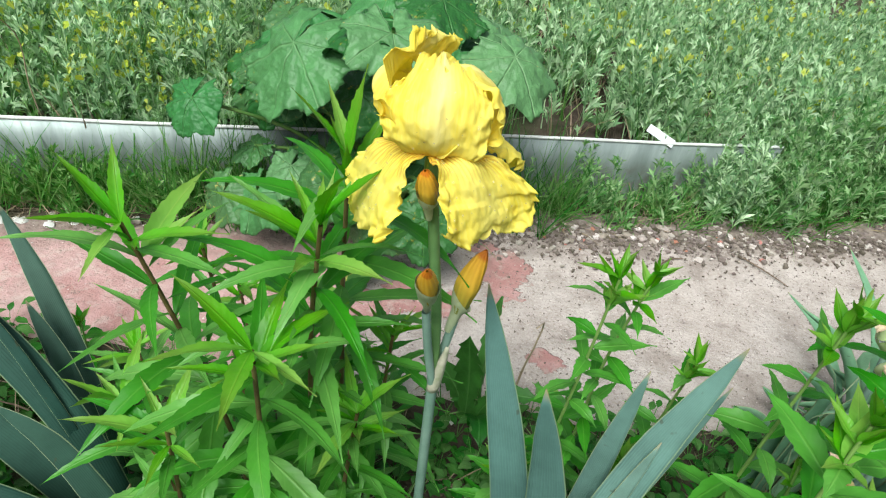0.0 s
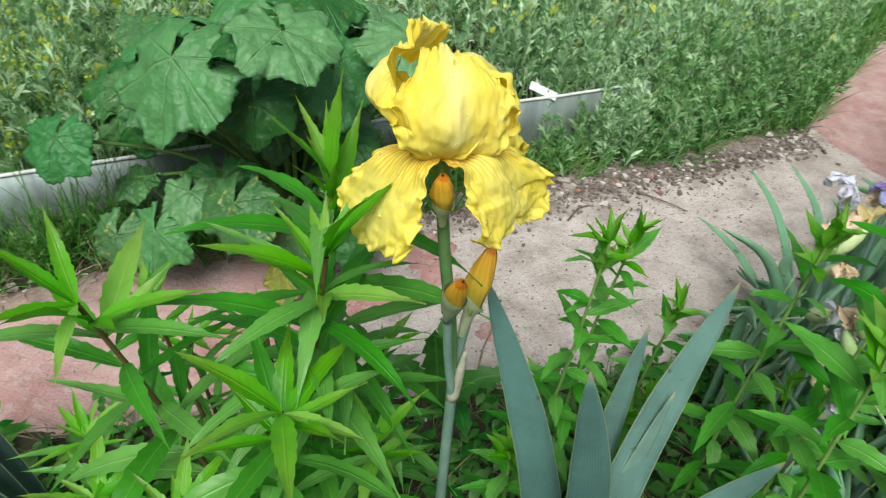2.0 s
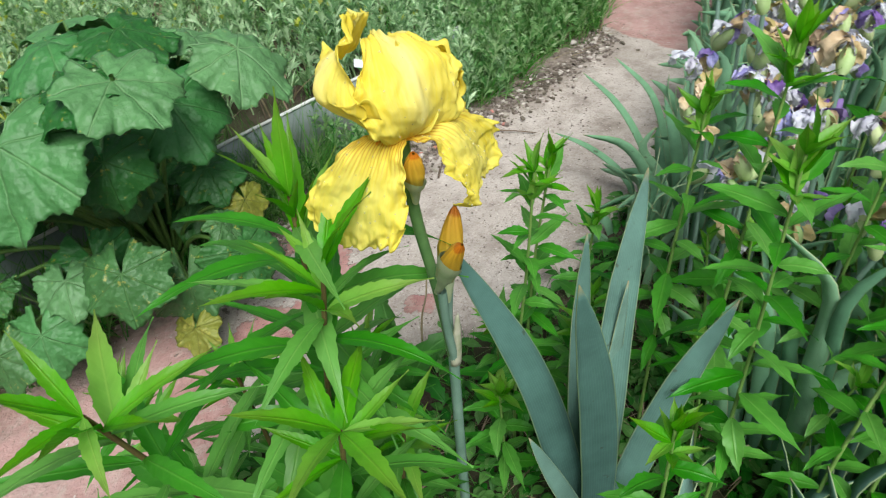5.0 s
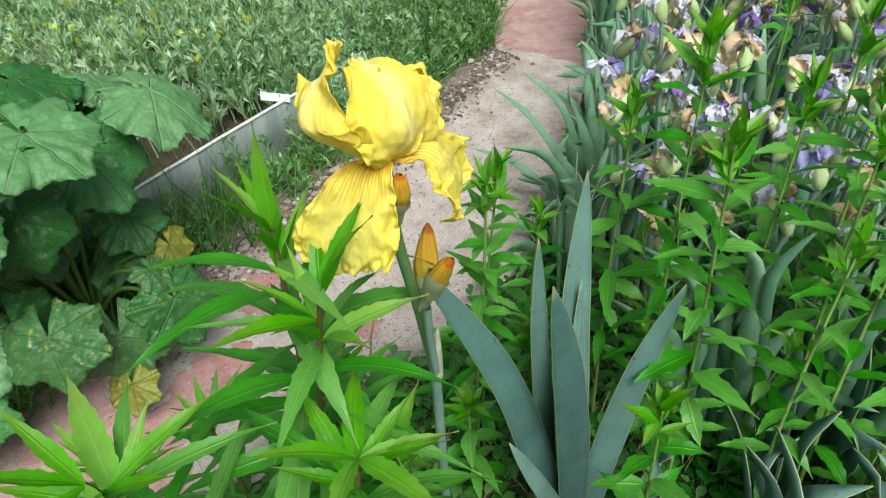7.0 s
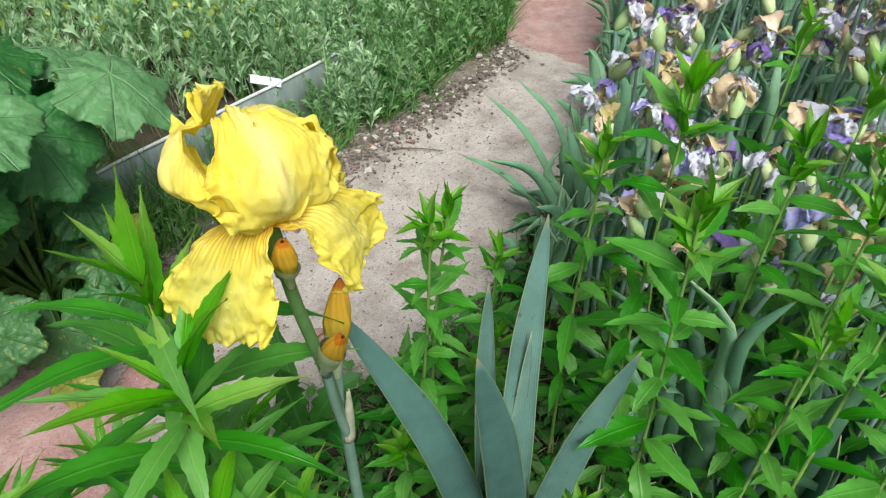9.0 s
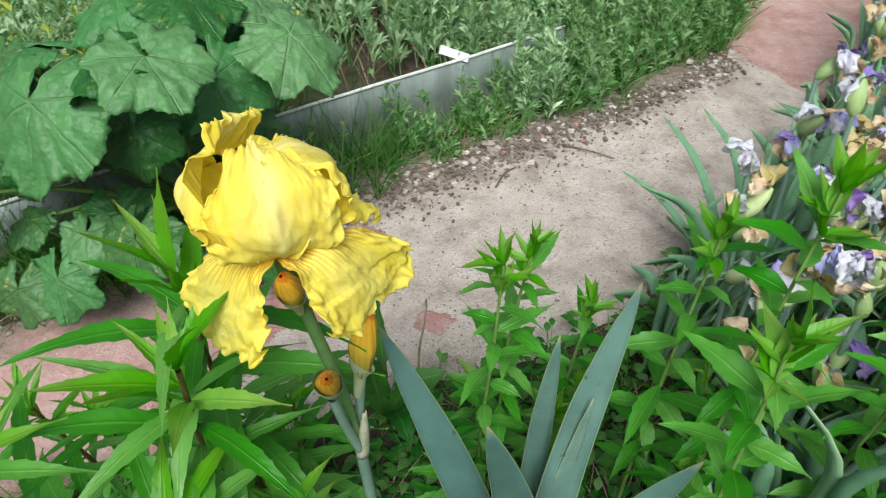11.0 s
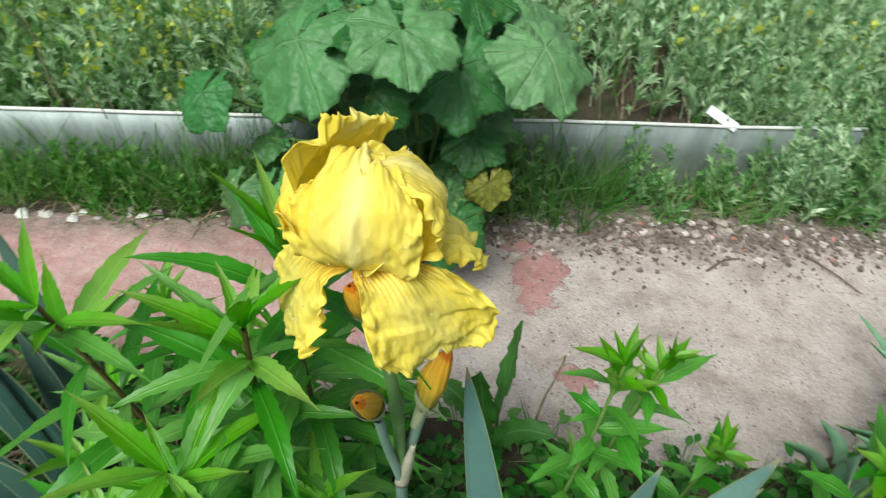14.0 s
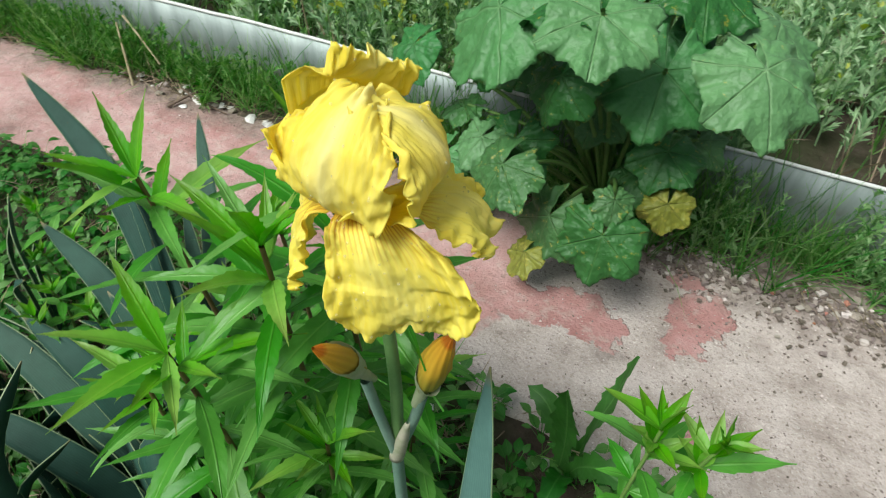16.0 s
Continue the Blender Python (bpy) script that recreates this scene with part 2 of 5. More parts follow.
def soil_mat():
    m = Mat("bed_soil", 0.95, 0.1)
    col = m.ramp(m.noise(14.0, 8.0, 0.7), [(0.3, (0.045, 0.034, 0.026)), (0.55, (0.10, 0.076, 0.06)), (0.8, (0.21, 0.165, 0.135))])
    m.colour(m.mix(m.math("MULTIPLY", m.mask(m.noise(3.0, 5.0, 0.65), 0.42, 0.62), 0.6), col, (0.055, 0.085, 0.028)))
    m.bump(m.noise(45.0, 8.0, 0.75), 0.9, 0.012)
    return m.m


def sheet_mat():
    """Dull galvanised sheet with whitish streaks and splashed earth."""
    m = Mat("galvanised_sheet", 0.5, 0.4)
    m.p.inputs["Metallic"].default_value = 0.35
    s = m.n.new("ShaderNodeMapping")
    s.inputs["Scale"].default_value = (8.0, 8.0, 1.2)
    m.l.new(m.coords(), s.inputs[0])
    col = m.ramp(m.noise(3.0, 6.0, 0.65, s.outputs[0]), [(0.25, (0.14, 0.17, 0.16)), (0.55, (0.25, 0.295, 0.28)), (0.8, (0.37, 0.42, 0.40))])
    z = m.n.new("ShaderNodeSeparateXYZ")
    m.l.new(m.coords(), z.inputs[0])
    splash = m.math("MULTIPLY", m.mask(m.noise(30.0, 6.0, 0.7), 0.48, 0.62), m.mask(z.outputs[2], 0.11, 0.04))
    m.colour(m.mix(m.math("MULTIPLY", splash, 0.7), col, (0.16, 0.13, 0.10)))
    m.bump(m.noise(12.0, 5.0), 0.25, 0.004)
    return m.m


M_ASTER = leaf_mat("lance_leaf_green", (0.074, 0.262, 0.026), (0.16, 0.38, 0.06), (0.012, 0.22, 0.1), 11.0, 0.42, 0.3)
M_ASTER_TIP = leaf_mat("young_lance_leaf", (0.12, 0.38, 0.015), (0.22, 0.47, 0.04), (0.015, 0.18, 0.1), 11.0, 0.42, 0.35, "each", (0.20, 0.15, 0.045))
M_GOLD = leaf_mat("toothed_leaf_green", (0.066, 0.270, 0.020), (0.14, 0.37, 0.05), (0.012, 0.25, 0.1), 7.0, 0.45, 0.3)
M_COVER = leaf_mat("low_cover_green", (0.045, 0.17, 0.020), (0.08, 0.23, 0.035), (0.02, 0.35, 0.15), 6.0, 0.5, 0.25, "island")
M_GRASS = leaf_mat("grass_green", (0.115, 0.27, 0.055), (0.16, 0.32, 0.08), (0.03, 0.4, 0.2), 0.0, 0.5, 0.3, "island")
# grass green darkened to carry the shade beneath the mallow
M_GRASS_SHADED = leaf_mat("shaded_grass_green", (0.075, 0.20, 0.038), (0.11, 0.24, 0.05), (0.03, 0.4, 0.2), 0.0, 0.5, 0.3, "island")
M_WEED = leaf_mat("grey_green_weed", (0.32, 0.475, 0.265), (0.38, 0.54, 0.32), (0.03, 0.55, 0.3), 0.0, 0.6, 0.3, "island")
M_WEED_DARK = leaf_mat("green_weed", (0.19, 0.35, 0.13), (0.24, 0.41, 0.17), (0.03, 0.5, 0.3), 0.0, 0.6, 0.3, "island")
M_WEED_Y = leaf_mat("yellow_green_bloom", (0.52, 0.56, 0.09), (0.6, 0.62, 0.14), (0.02, 0.25, 0.15), 0.0, 0.6, 0.3, "island")
M_STRAW = plain_mat("dry_straw", [(0.3, (0.25, 0.19, 0.11)), (0.7, (0.48, 0.40, 0.27))], 25.0, per="each")
M_STALK_BR = plain_mat("brown_green_stalk", [(0.3, (0.085, 0.05, 0.025)), (0.7, (0.15, 0.12, 0.04))], 40.0, 0.5)
M_STALK_GR = plain_mat("green_stalk", [(0.3, (0.12, 0.22, 0.05)), (0.7, (0.20, 0.32, 0.08))], 40.0, 0.5)
M_STALK_LEAF = plain_mat("mallow_stalk", [(0.3, (0.06, 0.14, 0.03)), (0.7, (0.12, 0.22, 0.05))], 40.0, 0.5)
M_STEM = plain_mat("waxy_iris_stem", [(0.3, (0.13, 0.22, 0.17)), (0.7, (0.20, 0.30, 0.24))], 30.0, 0.5)
M_STEM_GR = plain_mat("green_flower_stem", [(0.3, (0.07, 0.15, 0.05)), (0.7, (0.13, 0.24, 0.08))], 30.0, 0.45)
M_SHEATH = plain_mat("papery_sheath", [(0.3, (0.30, 0.34, 0.20)), (0.7, (0.58, 0.54, 0.44))], 60.0, 0.7, thin=0.3)
M_SPATHE = plain_mat("pale_green_spathe", [(0.3, (0.30, 0.38, 0.20)), (0.7, (0.50, 0.53, 0.36))], 40.0, 0.55, thin=0.2)
M_IRIS = iris_leaf_mat("sword_leaf_bluegreen", (0.112, 0.208, 0.175))
M_IRIS_FAR = iris_leaf_mat("sword_leaf_green", (0.205, 0.395, 0.235))
# the sword leaf again, its colour lowered to stand for shade
M_IRIS_SHADED = iris_leaf_mat("sword_leaf_shaded", (0.030, 0.078, 0.056))
M_STANDARD = petal_mat("yellow_standard", False)
M_FALL = petal_mat("yellow_fall", True)
M_BEARD = plain_mat("orange_beard", [(0.3, (0.60, 0.22, 0.01)), (0.7, (0.80, 0.38, 0.02))], 80.0, 0.8)
M_BUD = bud_mat()
M_MALLOW = mallow_mat("mallow_leaf", (0.078, 0.235, 0.070), (0.15, 0.32, 0.12), 0.0)
# old spotted leaves, also low inner ones with shade put into their green
M_MALLOW_DARK = mallow_mat("old_and_shaded_mallow_leaf", (0.045, 0.155, 0.036), (0.09, 0.22, 0.06), 0.05)
M_MALLOW_YEL = mallow_mat("yellowing_mallow_leaf", (0.22, 0.24, 0.03), (0.26, 0.28, 0.06), 0.12)
M_CONCRETE = finish_concrete()
M_SOIL = soil_mat()
M_SHEET = sheet_mat()
M_RIM = plain_mat("pale_sheet_rim", [(0.3, (0.50, 0.51, 0.49)), (0.7, (0.72, 0.73, 0.70))], 30.0, 0.5)
M_WHITE = plain_mat("white_plastic", [(0.3, (0.58, 0.61, 0.64)), (0.7, (0.68, 0.70, 0.72))], 30.0, 0.45, bump=0.05)
M_STONE = plain_mat("grey_stone", [(0.3, (0.22, 0.18, 0.15)), (0.7, (0.45, 0.39, 0.34))], 50.0, 0.9, per="each", vary=(0.03, 0.3, 0.2))
M_BRICK = plain_mat("red_brick_chip", [(0.3, (0.36, 0.14, 0.10)), (0.7, (0.50, 0.24, 0.18))], 50.0, 0.9, per="each")
M_PLASTER = plain_mat("white_plaster", [(0.3, (0.55, 0.53, 0.50)), (0.7, (0.80, 0.78, 0.75))], 50.0, 0.9, per="each")
M_VIOLET = plain_mat("violet_petal", [(0.3, (0.20, 0.13, 0.52)), (0.7, (0.50, 0.43, 0.76))], 45.0, 0.6, per="each", vary=(0.03, 0.3, 0.2), thin=0.3)
M_PALE = plain_mat("pale_lilac_petal", [(0.3, (0.56, 0.54, 0.70)), (0.7, (0.84, 0.83, 0.87))], 45.0, 0.6, per="each", vary=(0.03, 0.15, 0.2), thin=0.3)
M_WITHER = plain_mat("withered_petal", [(0.3, (0.42, 0.28, 0.10)), (0.7, (0.74, 0.62, 0.40))], 60.0, 0.8, per="each", vary=(0.03, 0.3, 0.2), thin=0.2)
M_POD = plain_mat("pale_pod", [(0.3, (0.36, 0.52, 0.17)), (0.7, (0.64, 0.70, 0.42))], 30.0, 0.5, per="each", thin=0.1)
def drop_mat():
    """A clear bead of water: seen through, with a glint."""
    m = Mat("water_drop", 0.04, 0.6)
    clear = m.n.new("ShaderNodeBsdfTransparent")
    mix = m.n.new("ShaderNodeMixShader")
    mix.inputs[0].default_value = 0.15
    m.p.inputs["Base Color"].default_value = (0.95, 0.92, 0.75, 1)
    m.l.new(clear.outputs[0], mix.inputs[1])
    m.l.new(m.p.outputs[0], mix.inputs[2])
    m.l.new(mix.outputs[0], m.n["Material Output"].inputs["Surface"])
    return m.m


M_DROP = drop_mat()

# ---------------------------------------------------------------- mesh tools
RNG = np.random.default_rng(7)


def unit(v):
    v = np.asarray(v, float)
    return v / np.maximum(np.linalg.norm(v, axis=-1, keepdims=True), 1e-9)


class Geo:
    """Collects grids of quads with UVs, and makes one mesh of them."""

    def __init__(self):
        self.v, self.f, self.t, self.s, self.n = [], [], [], [], 0

    def add(self, verts, faces, uv=None, slot=0):
        verts = np.asarray(verts, float).reshape(-1, 3)
        faces = np.asarray(faces, int).reshape(-1, 4)
        self.v.append(verts)
        self.f.append(faces + self.n)
        self.t.append(np.zeros((len(verts), 2)) if uv is None else np.asarray(uv, float).reshape(-1, 2))
        self.s.append(np.full(len(faces), slot))
        self.n += len(verts)
        return self

    def grid(self, p, slot=0, closed=False, uv=None):
        """p: rows x columns x 3."""
        a, b = p.shape[:2]
        i, j = np.meshgrid(np.arange(a - 1), np.arange(b if closed else b - 1), indexing="ij")
        k = (j + 1) % b
        faces = np.stack([i * b + j, i * b + k, (i + 1) * b + k, (i + 1) * b + j], -1)
        if uv is None:
            vv, uu = np.meshgrid(np.linspace(0, 1, a), np.linspace(0, 1, b), indexing="ij")
            uv = np.stack([uu, vv], -1)
        return self.add(p, faces, uv, slot)

    def mesh(self, name, mats, smooth=True):
        me = bpy.data.meshes.new(name)
        v, f, t, s = (np.concatenate(x) for x in (self.v, self.f, self.t, self.s))
        me.vertices.add(len(v))
        me.vertices.foreach_set("co", v.astype(np.float32).ravel())
        me.loops.add(f.size)
        me.loops.foreach_set("vertex_index", f.astype(np.int32).ravel())
        me.polygons.add(len(f))
        me.polygons.foreach_set("loop_start", np.arange(0, f.size, 4, dtype=np.int32))
        me.polygons.foreach_set("material_index", s.astype(np.int32))
        me.polygons.foreach_set("use_smooth", np.full(len(f), smooth))
        me.update(calc_edges=True)
        me.uv_layers.new(name="UVMap").data.foreach_set("uv", t[f.ravel()].astype(np.float32).ravel())
        me.validate()
        for m in mats if isinstance(mats, (list, tuple)) else [mats]:
            me.materials.append(m)
        return me


def thing(name, at, label, category, group="", kind=""):
    ob = new(name)
    ob.empty_display_size = 0.05
    ob.location = at
    return tagged(ob, label, category, group, kind)


def part(name, me, parent, label="", m=None):
    """A mesh under a thing or a part; its coordinates are the world's unless m, its pose in the world, is given."""
    ob = new(name, me)
    ob.parent = parent
    top = Matrix.Translation(parent.location) if parent.parent is None else Matrix.Translation(parent.parent.location) @ parent.matrix_basis
    ob.matrix_basis = top.inverted() @ (m if m is not None else Matrix())
    return tagged(ob, label)


def arc(p0, d0, length, n, droop=0.0, wander=0.0, rng=None):
    """A line that starts at p0 towards d0 and sags under its weight."""
    pts, d, step = [np.array(p0, float)], unit(d0), length / n
    for _ in range(n):
        pts.append(pts[-1] + d * step)
        d = d + np.array([0, 0, -1.0]) * droop * step / length
        if wander:
            d = d + (rng or RNG).normal(0, wander, 3) * step / length
        d = unit(d)
    return np.array(pts)


def spline(keys, n):
    """A smooth line through some places."""
    k = np.asarray(keys, float)
    t = np.r_[0, np.cumsum(np.linalg.norm(np.diff(k, axis=0), axis=1))]
    m = np.gradient(k, t, axis=0)
    s = np.linspace(0, t[-1], n)
    i = np.clip(np.searchsorted(t, s) - 1, 0, len(t) - 2)
    h = (t[i + 1] - t[i])[:, None]
    u = ((s - t[i]) / h[:, 0])[:, None]
    return (2 * u**3 - 3 * u**2 + 1) * k[i] + (u**3 - 2 * u**2 + u) * h * m[i] + (-2 * u**3 + 3 * u**2) * k[i + 1] + (u**3 - u**2) * h * m[i + 1]


def frames(pts, hint):
    tan = unit(np.gradient(pts, axis=0))
    side = unit(np.cross(tan, np.asarray(hint, float)))
    return tan, side, np.cross(side, tan)


def tube(geo, pts, radii, k=7, slot=0):
    pts = np.asarray(pts, float)
    hint = (0.31, 0.2, 0.93) if abs(unit(pts[-1] - pts[0])[2]) < 0.8 else (0.9, 0.3, 0.2)
    _, s, n = frames(pts, hint)
    a = np.linspace(0, 2 * np.pi, k, endpoint=False)
    r = np.broadcast_to(np.asarray(radii, float), len(pts))[:, None, None]
    p = pts[:, None] + r * (np.cos(a)[None, :, None] * s[:, None] + np.sin(a)[None, :, None] * n[:, None])
    return geo.grid(p, slot, True)


def ribbon(geo, pts, hint, widths, nv=2, fold=0.0, slot=0, side=None, wave=0.0):
    """A blade along a line; fold lifts its margins; hint: about where its upper face looks."""
    tan, s, n = frames(pts, hint)
    if side is not None:
        s = unit(np.broadcast_to(np.asarray(side, float), pts.shape) - tan * (tan @ np.asarray(side, float))[:, None])
        n = np.cross(s, tan)
    u = np.linspace(-1, 1, nv + 1)
    w = np.asarray(widths, float)[:, None, None]
    p = pts[:, None] + w * u[None, :, None] * s[:, None] + w * fold * np.abs(u)[None, :, None] * n[:, None]
    if wave:
        v = np.linspace(0, 1, len(pts))[:, None, None]
        p = p + n[:, None] * wave * np.sin(v * 15 + u[None, :, None] * 1.5) * np.abs(u)[None, :, None]
    return geo.grid(p, slot)


def lance_widths(n, w, teeth=0, bite=0.22, peak=0.36, taper=1.4):
    v = np.linspace(0, 1, n)
    shape = np.where(v < peak, np.clip(np.sin(np.pi / 2 * v / peak), 0, 1) ** 0.8, np.clip(np.cos(np.pi / 2 * (v - peak) / (1 - peak)), 0, 1) ** taper)
    if teeth:
        shape = shape * (1 + bite * ((v * teeth) % 1.0 - 0.5) * (v > 0.22))
    return np.maximum(w * shape, 0.0004)


def lance_leaf(name, mat, length, width, droop, teeth, fold, seed, n=34):
    """One lance-shaped toothed leaf that grows from the origin along +y, its face to +z."""
    rng = np.random.default_rng(seed)
    g = Geo()
    pts = arc((0, 0, 0), (0, 1, 0.1), length, n - 1, droop, 0.12, rng)
    ribbon(g, pts, (0, 0, 1), lance_widths(n, width / 2, teeth), 4, fold, wave=width * 0.04)
    return g.mesh(name, mat)


def aim(at, azimuth, rise, scale=1.0, roll=0.0):
    """A pose at a place, whose +y looks to an azimuth (degrees from +x) and rises by some degrees."""
    return Matrix.Translation(at) @ Euler((0, 0, radians(azimuth - 90))).to_matrix().to_4x4() @ Euler((radians(rise), 0, 0)).to_matrix().to_4x4() @ Euler((0, radians(roll), 0)).to_matrix().to_4x4() @ Matrix.Scale(scale, 4)


# ---------------------------------------------------------------- ground and path
CURB_A, CURB_B = np.array([-2.6, 0.789]), np.array([0.98, 1.892])
ALONG = unit(CURB_B - CURB_A)
ACROSS = np.array([-ALONG[1], ALONG[0]])


def wobble(x, y, scale, seed=0.0):
    return np.array([noise.noise(Vector((a * scale, b * scale, seed))) for a, b in zip(np.ravel(x), np.ravel(y))]).reshape(np.shape(x))


def sheet(xs, ys, height):
    g = Geo()
    x, y = np.meshgrid(xs, ys, indexing="ij")
    g.grid(np.stack([x, y, height(x, y)], -1))
    return g


def curb_side(x, y):
    """Metres beyond the line of the edging strip."""
    return (x - CURB_A[0]) * ACROSS[0] + (y - CURB_A[1]) * ACROSS[1]


def red_side(x, y):
    """Metres to the near side of the far path's margin."""
    return (x - 1.52) * math.sin(radians(43)) - (y - 1.92) * math.cos(radians(43))


def near_edge(x):
    return 0.985 + 0.06 * np.clip(x, -2, 0.4) + 0.25 * np.clip(x + 0.6, -9, 0) + 0.42 * np.clip(x - 0.62, 0, 0.45) + 0.75 * np.clip(x - 1.07, 0, 9)


def far_edge(x):
    return np.interp(x, [-3, -1.46, -0.4, 0.27, 1.05, 1.5, 1.75, 4.5], [0.55, 1.04, 1.33, 1.55, 1.735, 1.90, 2.18, 4.7])


def earth(x, y):
    far = np.clip((curb_side(x, y) - 0.01) / 0.05, 0, 1) * np.clip(-red_side(x, y) / 0.15, 0, 1) * np.clip((1.2 - x) / 0.5, 0, 1)
    verge = np.clip((y - far_edge(x) + 0.07) / 0.07, 0, 1)
    lip = np.clip((y - near_edge(x) + 0.10) / 0.06, 0, 1) * np.clip((near_edge(x) + 0.05 - y) / 0.05, 0, 1)
    return -0.030 + 0.10 * far + 0.030 * np.maximum(verge, lip) * (1 - far) + 0.010 * wobble(x, y, 7.0) + 0.009 * wobble(x, y, 21.0, 3.0)


steps = np.r_[-400, -80, -20, -8, -4, np.arange(-2.6, 3.01, 0.024), 3.2, 3.6, 4.2, 5, 8, 20, 80, 400]
ground = tagged(new("ground", sheet(steps, steps, earth).mesh("ground", M_SOIL)), "dark garden soil under the beds", "ground", kind="structure")


def slab():
    g = Geo()
    xs = np.linspace(-3.0, 4.5, 380)
    s = np.r_[-0.004, 0.0, np.linspace(0.012, 0.988, 44), 1.0, 1.004]
    lo = near_edge(xs) + 0.02 * wobble(xs, xs * 0, 9.0) + 0.008 * wobble(xs, xs * 0, 37.0)
    hi = far_edge(xs) + 0.02 * wobble(xs, xs * 0, 8.0, 5.0)
    y = lo[:, None] + (hi - lo)[:, None] * s[None]
    x = np.repeat(xs[:, None], len(s), 1)
    z = 0.004 * wobble(x, y, 3.0) + 0.0025 * wobble(x, y, 16.0, 2.0)
    z[:, [0, -1]] = -0.06
    z[:, [1, -2]] -= 0.012
    g.grid(np.stack([x, y, z], -1))
    return g


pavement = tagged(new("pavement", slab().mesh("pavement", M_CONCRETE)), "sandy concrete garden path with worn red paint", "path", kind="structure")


def edging():
    """Folded metal strip between path and bed, with a rolled rim."""
    ob = thing("garden_edging", (*CURB_A, 0), "dull galvanised sheet-metal strip edging the weedy bed", "edging")
    n = 120
    u = np.linspace(0, 1, n)
    base = CURB_A[None] + (CURB_B - CURB_A)[None] * u[:, None]
    bow = 0.010 * wobble(base[:, 0], base[:, 1], 2.2) + 0.003 * wobble(base[:, 0], base[:, 1], 9.0)
    base = base + bow[:, None] * ACROSS
    top = 0.160 + 0.006 * wobble(base[:, 0], base[:, 1], 1.6, 4.0)
    prof = [(0.000, -0.05), (0.0, 0.0), (0.004, 0.5), (0.0, 1.0), (0.003, 1.0), (0.007, 0.5), (0.003, 0.0), (0.003, -0.05)]
    p = np.stack([np.c_[base + o * ACROSS, np.where(h < 0, h, h * top)] for o, h in prof], 1)
    g = Geo().grid(p)
    part("sheet", g.mesh("sheet", M_SHEET), ob)
    g = Geo()
    tube(g, np.c_[base + 0.0015 * ACROSS, top + 0.002], 0.0042, 8)
    part("rim", g.mesh("rim", M_RIM), ob, "pale rolled rim")


edging()


def plant_label():
    """White strip leaning over the rim."""
    bm = bmesh.new()
    bmesh.ops.create_cube(bm, size=1.0)
    bmesh.ops.scale(bm, vec=(0.074, 0.021, 0.0022), verts=bm.verts)
    bmesh.ops.bevel(bm, geom=bm.edges[:], offset=0.0007, segments=2)
    me = bpy.data.meshes.new("plant_label")
    bm.to_mesh(me)
    bm.free()
    me.materials.append(M_WHITE)
    ob = new("plant_label", me)
    x = Vector((-0.055, 0.012, 0.022)).normalized()
    n = Vector((0.0, -0.75, 0.66))
    y = n.cross(x).normalized()
    n = x.cross(y)
    ob.matrix_world = Matrix((x, y, n)).transposed().to_4x4()
    ob.location = (0.655, 1.802, 0.175)
    tagged(ob, "blank white plastic strip leaning over the metal edging", "plant label")


plant_label()

# ---------------------------------------------------------------- yellow iris
HUB = np.array([0.232, 0.666, 0.640])


def rumple(x, y, z, f, seed):
    """Smooth noise over a grid of places, f waves to the metre."""
    return np.array([noise.noise(Vector((a * f + seed * 3.7, b * f, c * f))) for a, b, c in zip(x.ravel(), y.ravel(), z.ravel())]).reshape(x.shape)


